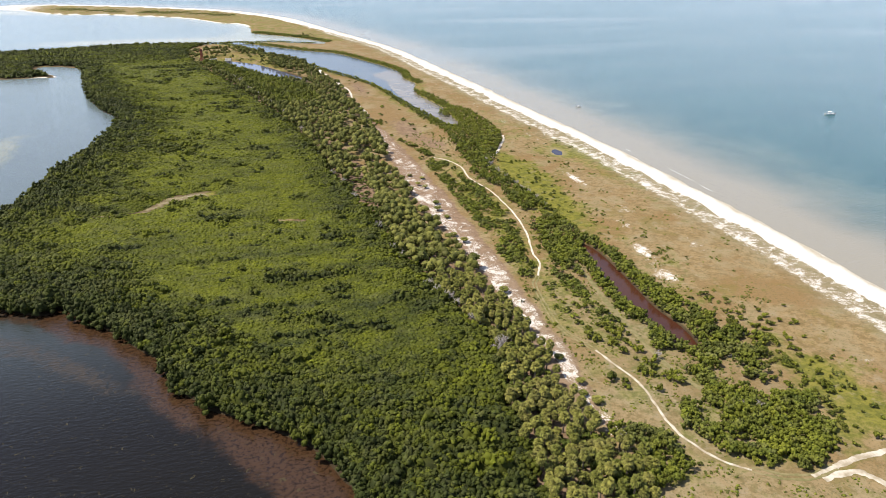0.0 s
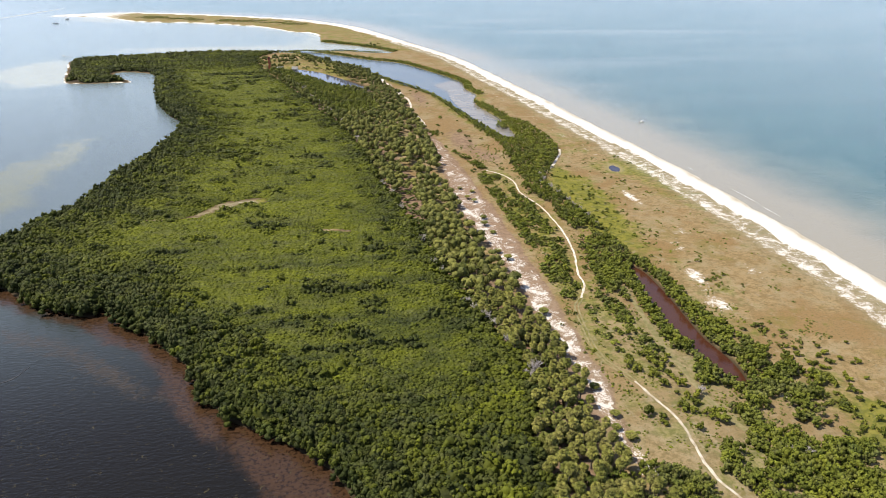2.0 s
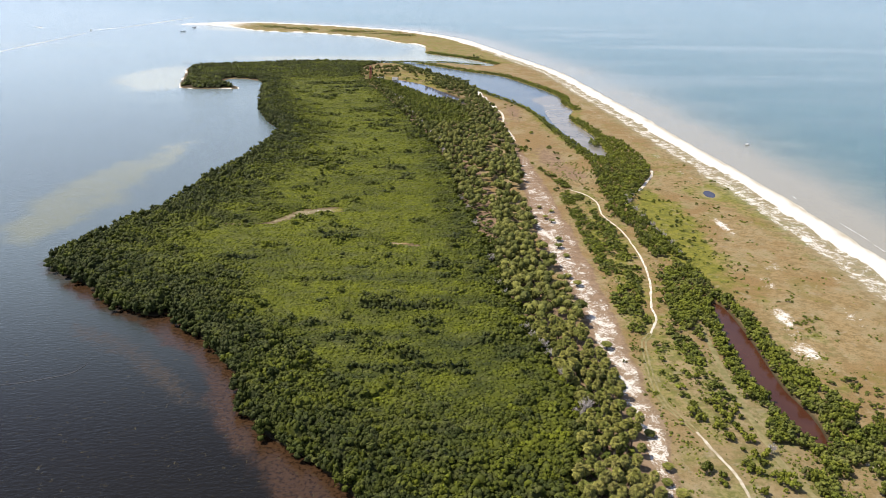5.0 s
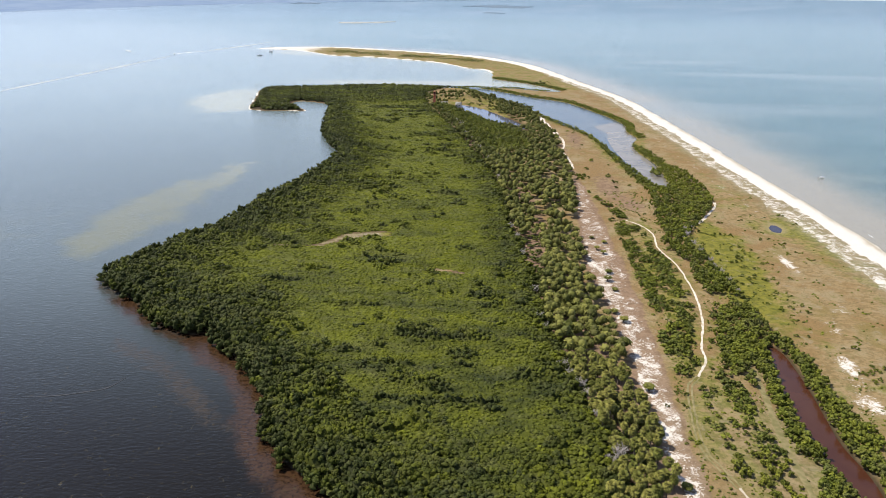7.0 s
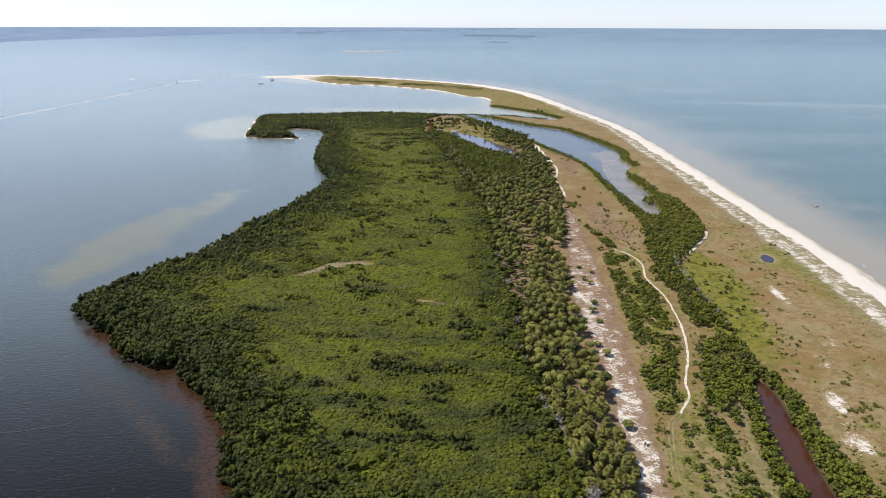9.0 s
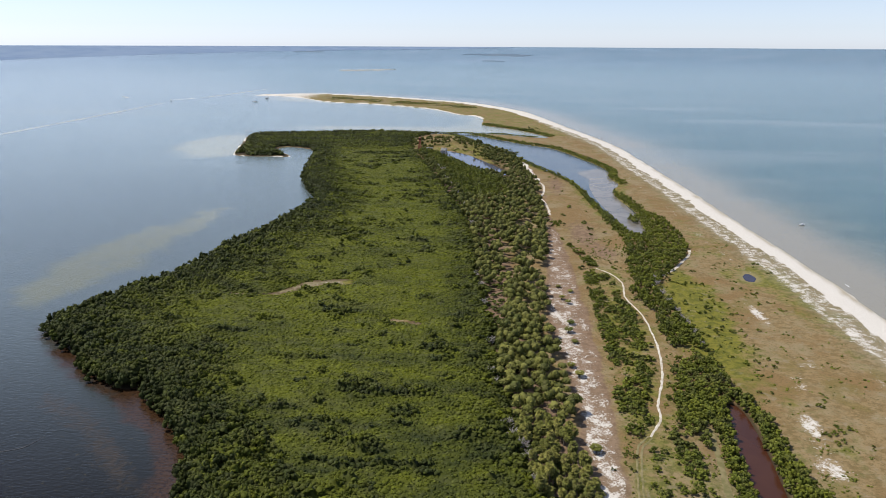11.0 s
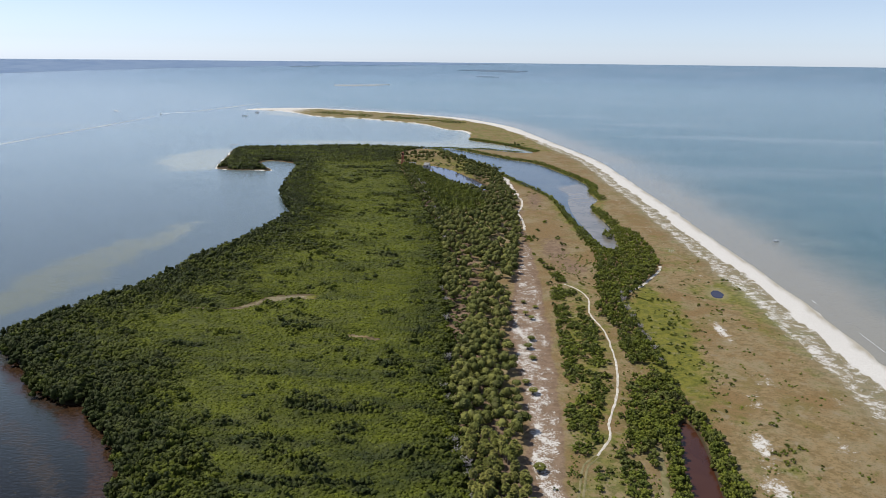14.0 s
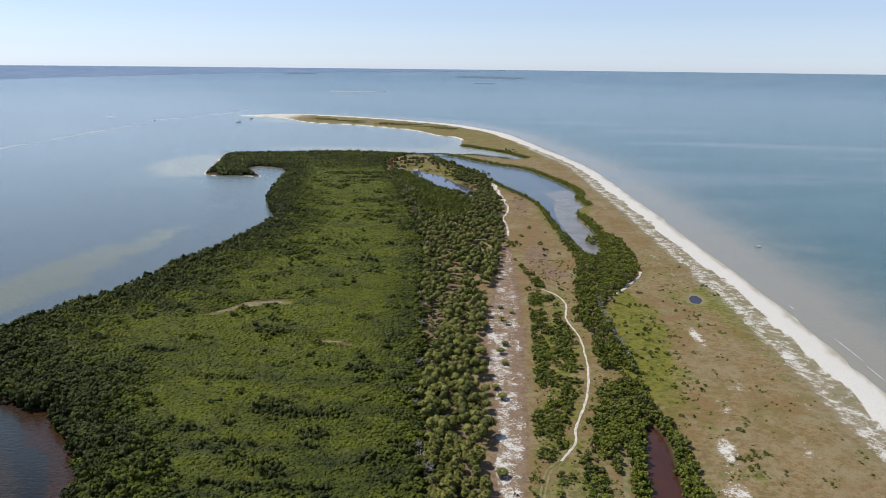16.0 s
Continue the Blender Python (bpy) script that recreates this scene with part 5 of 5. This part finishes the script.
def dock(x, y):
    ob = new("dock")
    ob.matrix_world = pose(x, y, 0, 0, 0, 30) @ Matrix.Diagonal((0.5, 0.6, 0.8, 1))
    part("deck", box(bmesh.new(), -9, -1, 0.9, 9, 1, 1.1), GREY_BOARDS, ob)
    part("roof", box(bmesh.new(), -9, -2.0, 2.3, -4.5, 2.0, 2.5), GREY_BOARDS, ob)
    for px_ in (-8.7, -4.3, 0, 4.3, 8.7):
        for py_ in (-0.9, 0.9):
            part("post", bar(bmesh.new(), (px_, py_, -2), (px_, py_, 2.3 if px_ < -4 else 1.3), 0.12), GREY_BOARDS, ob)
    return tagged(ob, "weathered wooden dock with a roofed end on the bay", "dock")


dock(-296, 898)

# ---------------------------------------------------------------- boats
HULL = plain_material("white_hull", (0.8, 0.8, 0.79), (0.72, 0.72, 0.71), 1, 0.3)
CANVAS = plain_material("pale_canvas", (0.62, 0.64, 0.66), (0.52, 0.54, 0.56), 3)


def boat(x, y, turn, length, label):
    ob = new("motorboat")
    ob.matrix_world = pose(x, y, 0.05, 0, 0, turn) @ Matrix.Scale(length / 7.0, 4)
    bm = bmesh.new()
    rings = []
    for t, w in ((-3.5, 1.15), (-1.5, 1.25), (1.0, 1.15), (2.6, 0.65), (3.6, 0.05)):
        rise = 0.25 * max(0, t) / 3.5
        rings.append([bm.verts.new(c) for c in ((t, -w, 0.75 + rise), (t, -w * 0.75, 0.0), (t, 0, -0.25 + rise), (t, w * 0.75, 0.0), (t, w, 0.75 + rise), (t, w * 0.85, 0.75 + rise), (t, w * 0.8, 0.35), (t, -w * 0.8, 0.35), (t, -w * 0.85, 0.75 + rise))])
    for a, b in zip(rings, rings[1:]):
        for i in range(9):
            bm.faces.new((a[i], a[(i + 1) % 9], b[(i + 1) % 9], b[i]))
    bm.faces.new(rings[0]), bm.faces.new(rings[-1][::-1])
    bmesh.ops.recalc_face_normals(bm, faces=bm.faces[:])
    part("hull", bm, HULL, ob)
    part("console", box(bmesh.new(), -0.5, -0.5, 0.35, 0.5, 0.5, 1.4), HULL, ob)
    part("windscreen", box(bmesh.new(), 0.3, -0.5, 1.4, 0.36, 0.5, 1.8), DARK_GLASS, ob)
    part("canopy", box(bmesh.new(), -1.3, -1.0, 1.7, 1.0, 1.0, 1.85), CANVAS, ob, "pale canvas canopy")
    for cx in (-1.1, 0.8):
        for cy in (-0.85, 0.85):
            part("canopy_post", bar(bmesh.new(), (cx, cy, 0.5), (cx, cy, 1.7), 0.03), HULL, ob)
    part("outboard_motor", box(bmesh.new(), -4.0, -0.25, 0.2, -3.5, 0.25, 1.25), DARK_GLASS, ob)
    return tagged(ob, label, "boat", "motorboats on the water")


boat(-457, 1344, 20, 9, "white motorboat anchored in the calm bay")
boat(-466, 1432, 70, 10, "white motorboat anchored off the sand spit")
boat(224, 483, 10, 3.6, "small white motorboat anchored off the beach")
boat(387, 419, 170, 7.5, "white motorboat out on the gulf")
boat(-628, 1352, 115, 8, "speeding white motorboat ahead of its wake")


def foam(name, line, width, label, material=None):
    line = smooth(line, False, 5)
    d = np.gradient(line, axis=0)
    nrm = np.stack([d[:, 1], -d[:, 0]], 1) / np.linalg.norm(d, axis=1)[:, None]
    t = np.linspace(0, 1, len(line))
    w = width * np.sin(np.pi * np.clip(t * 0.92 + 0.04, 0, 1)) ** 0.5 * (0.5 + vnoise(t * 25, t * 0, 9))
    pts = np.vstack([line - nrm * w[:, None] / 2, line + nrm * w[:, None] / 2])
    n = len(line)
    f = np.array([(i, i + 1, n + i + 1, n + i) for i in range(n - 1)])
    me = mesh_from(name, np.column_stack([pts, np.full(2 * n, 0.06)]), f, [material or FOAM])
    return tagged(new(name, me), label, "foam", kind="structure")


foam("water_wake", [(-627, 1356), (-622, 1375), (-612, 1400), (-600, 1425)], 5, "white wake behind a speeding boat")
foam("water_wake", [(-575, 790), (-580, 860), (-589, 1000), (-598, 1120), (-612, 1300)], 7, "old thin wake across the bay", WAKE_WATER)
foam("water_wake", [(-602, 1420), (-590, 1500), (-578, 1610), (-567, 1727)], 10, "long fading wake behind a speeding boat", WAKE_WATER)
foam("water_wake", [(-106, 182), (-96.5, 184), (-90, 186.6), (-84.5, 189.7), (-82, 196)], 0.5, "faint curved trail on the dark bay", WEED_TRAIL)
foam("water_wake", [(-740, 1395), (-755, 1415), (-775, 1435)], 8, "short white wake on the bay", WAKE_WATER)
for a, b, off in ((285, 298, 5.5), (303, 326, 6.5), (362, 367, 5)):
    ys = np.linspace(a, b, 5)
    foam("water_surf", [(across(GULF_SHORE, q) + off, q) for q in ys], 0.28, "thin white line of surf off the beach")


# ---------------------------------------------------------------- far shores, on the lifted rim of the sea
rr = np.linspace(400, 4735, 1500)
fall = np.degrees(np.arctan((108 - sea_level(np.stack([38 + rr * 0, 15 + rr], 1))) / rr))


def far_place(azimuth, below):
    """Where a sight line so many degrees below level meets the sea."""
    r = np.interp(-np.asarray(below), -fall, rr)
    a = np.radians(azimuth)
    return np.stack([38 + r * np.sin(a), 15 + r * np.cos(a)], -1)


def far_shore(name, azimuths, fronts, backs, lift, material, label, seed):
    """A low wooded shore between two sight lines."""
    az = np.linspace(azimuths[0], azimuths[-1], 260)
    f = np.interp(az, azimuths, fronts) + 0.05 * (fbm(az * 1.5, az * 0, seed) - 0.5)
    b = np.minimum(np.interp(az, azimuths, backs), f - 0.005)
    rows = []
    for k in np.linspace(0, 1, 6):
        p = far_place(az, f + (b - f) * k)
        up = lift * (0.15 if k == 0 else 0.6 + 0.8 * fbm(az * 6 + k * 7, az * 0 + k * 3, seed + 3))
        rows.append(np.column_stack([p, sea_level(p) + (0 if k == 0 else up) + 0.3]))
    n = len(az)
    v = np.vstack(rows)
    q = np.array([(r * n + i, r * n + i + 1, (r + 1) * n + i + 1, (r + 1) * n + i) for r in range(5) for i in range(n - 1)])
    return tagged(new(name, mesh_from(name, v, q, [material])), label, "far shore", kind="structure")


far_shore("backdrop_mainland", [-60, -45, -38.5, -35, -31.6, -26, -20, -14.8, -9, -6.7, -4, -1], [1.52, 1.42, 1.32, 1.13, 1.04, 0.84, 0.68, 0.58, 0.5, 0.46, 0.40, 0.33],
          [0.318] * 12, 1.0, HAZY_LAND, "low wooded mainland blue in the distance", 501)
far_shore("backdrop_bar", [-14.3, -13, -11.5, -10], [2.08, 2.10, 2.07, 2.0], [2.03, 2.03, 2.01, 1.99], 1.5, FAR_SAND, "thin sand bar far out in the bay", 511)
far_shore("backdrop_islet", [-4.9, -3.5, -1.5, -0.3, 0.55], [0.84, 0.89, 0.97, 0.99, 0.87], [0.83, 0.79, 0.79, 0.84, 0.862], 1.0, HAZY_ISLET, "low far island of mangroves", 521)
far_shore("backdrop_islet", [-17.8, -16.6, -15.6], [0.70, 0.73, 0.69], [0.67, 0.65, 0.67], 1.0, HAZY_ISLET, "far wooded point off the mainland", 541)
far_shore("backdrop_islet", [-3.4, -2.6, -1.6], [1.33, 1.38, 1.34], [1.32, 1.28, 1.33], 1.0, HAZY_ISLET, "small far islet of dark mangroves", 531)
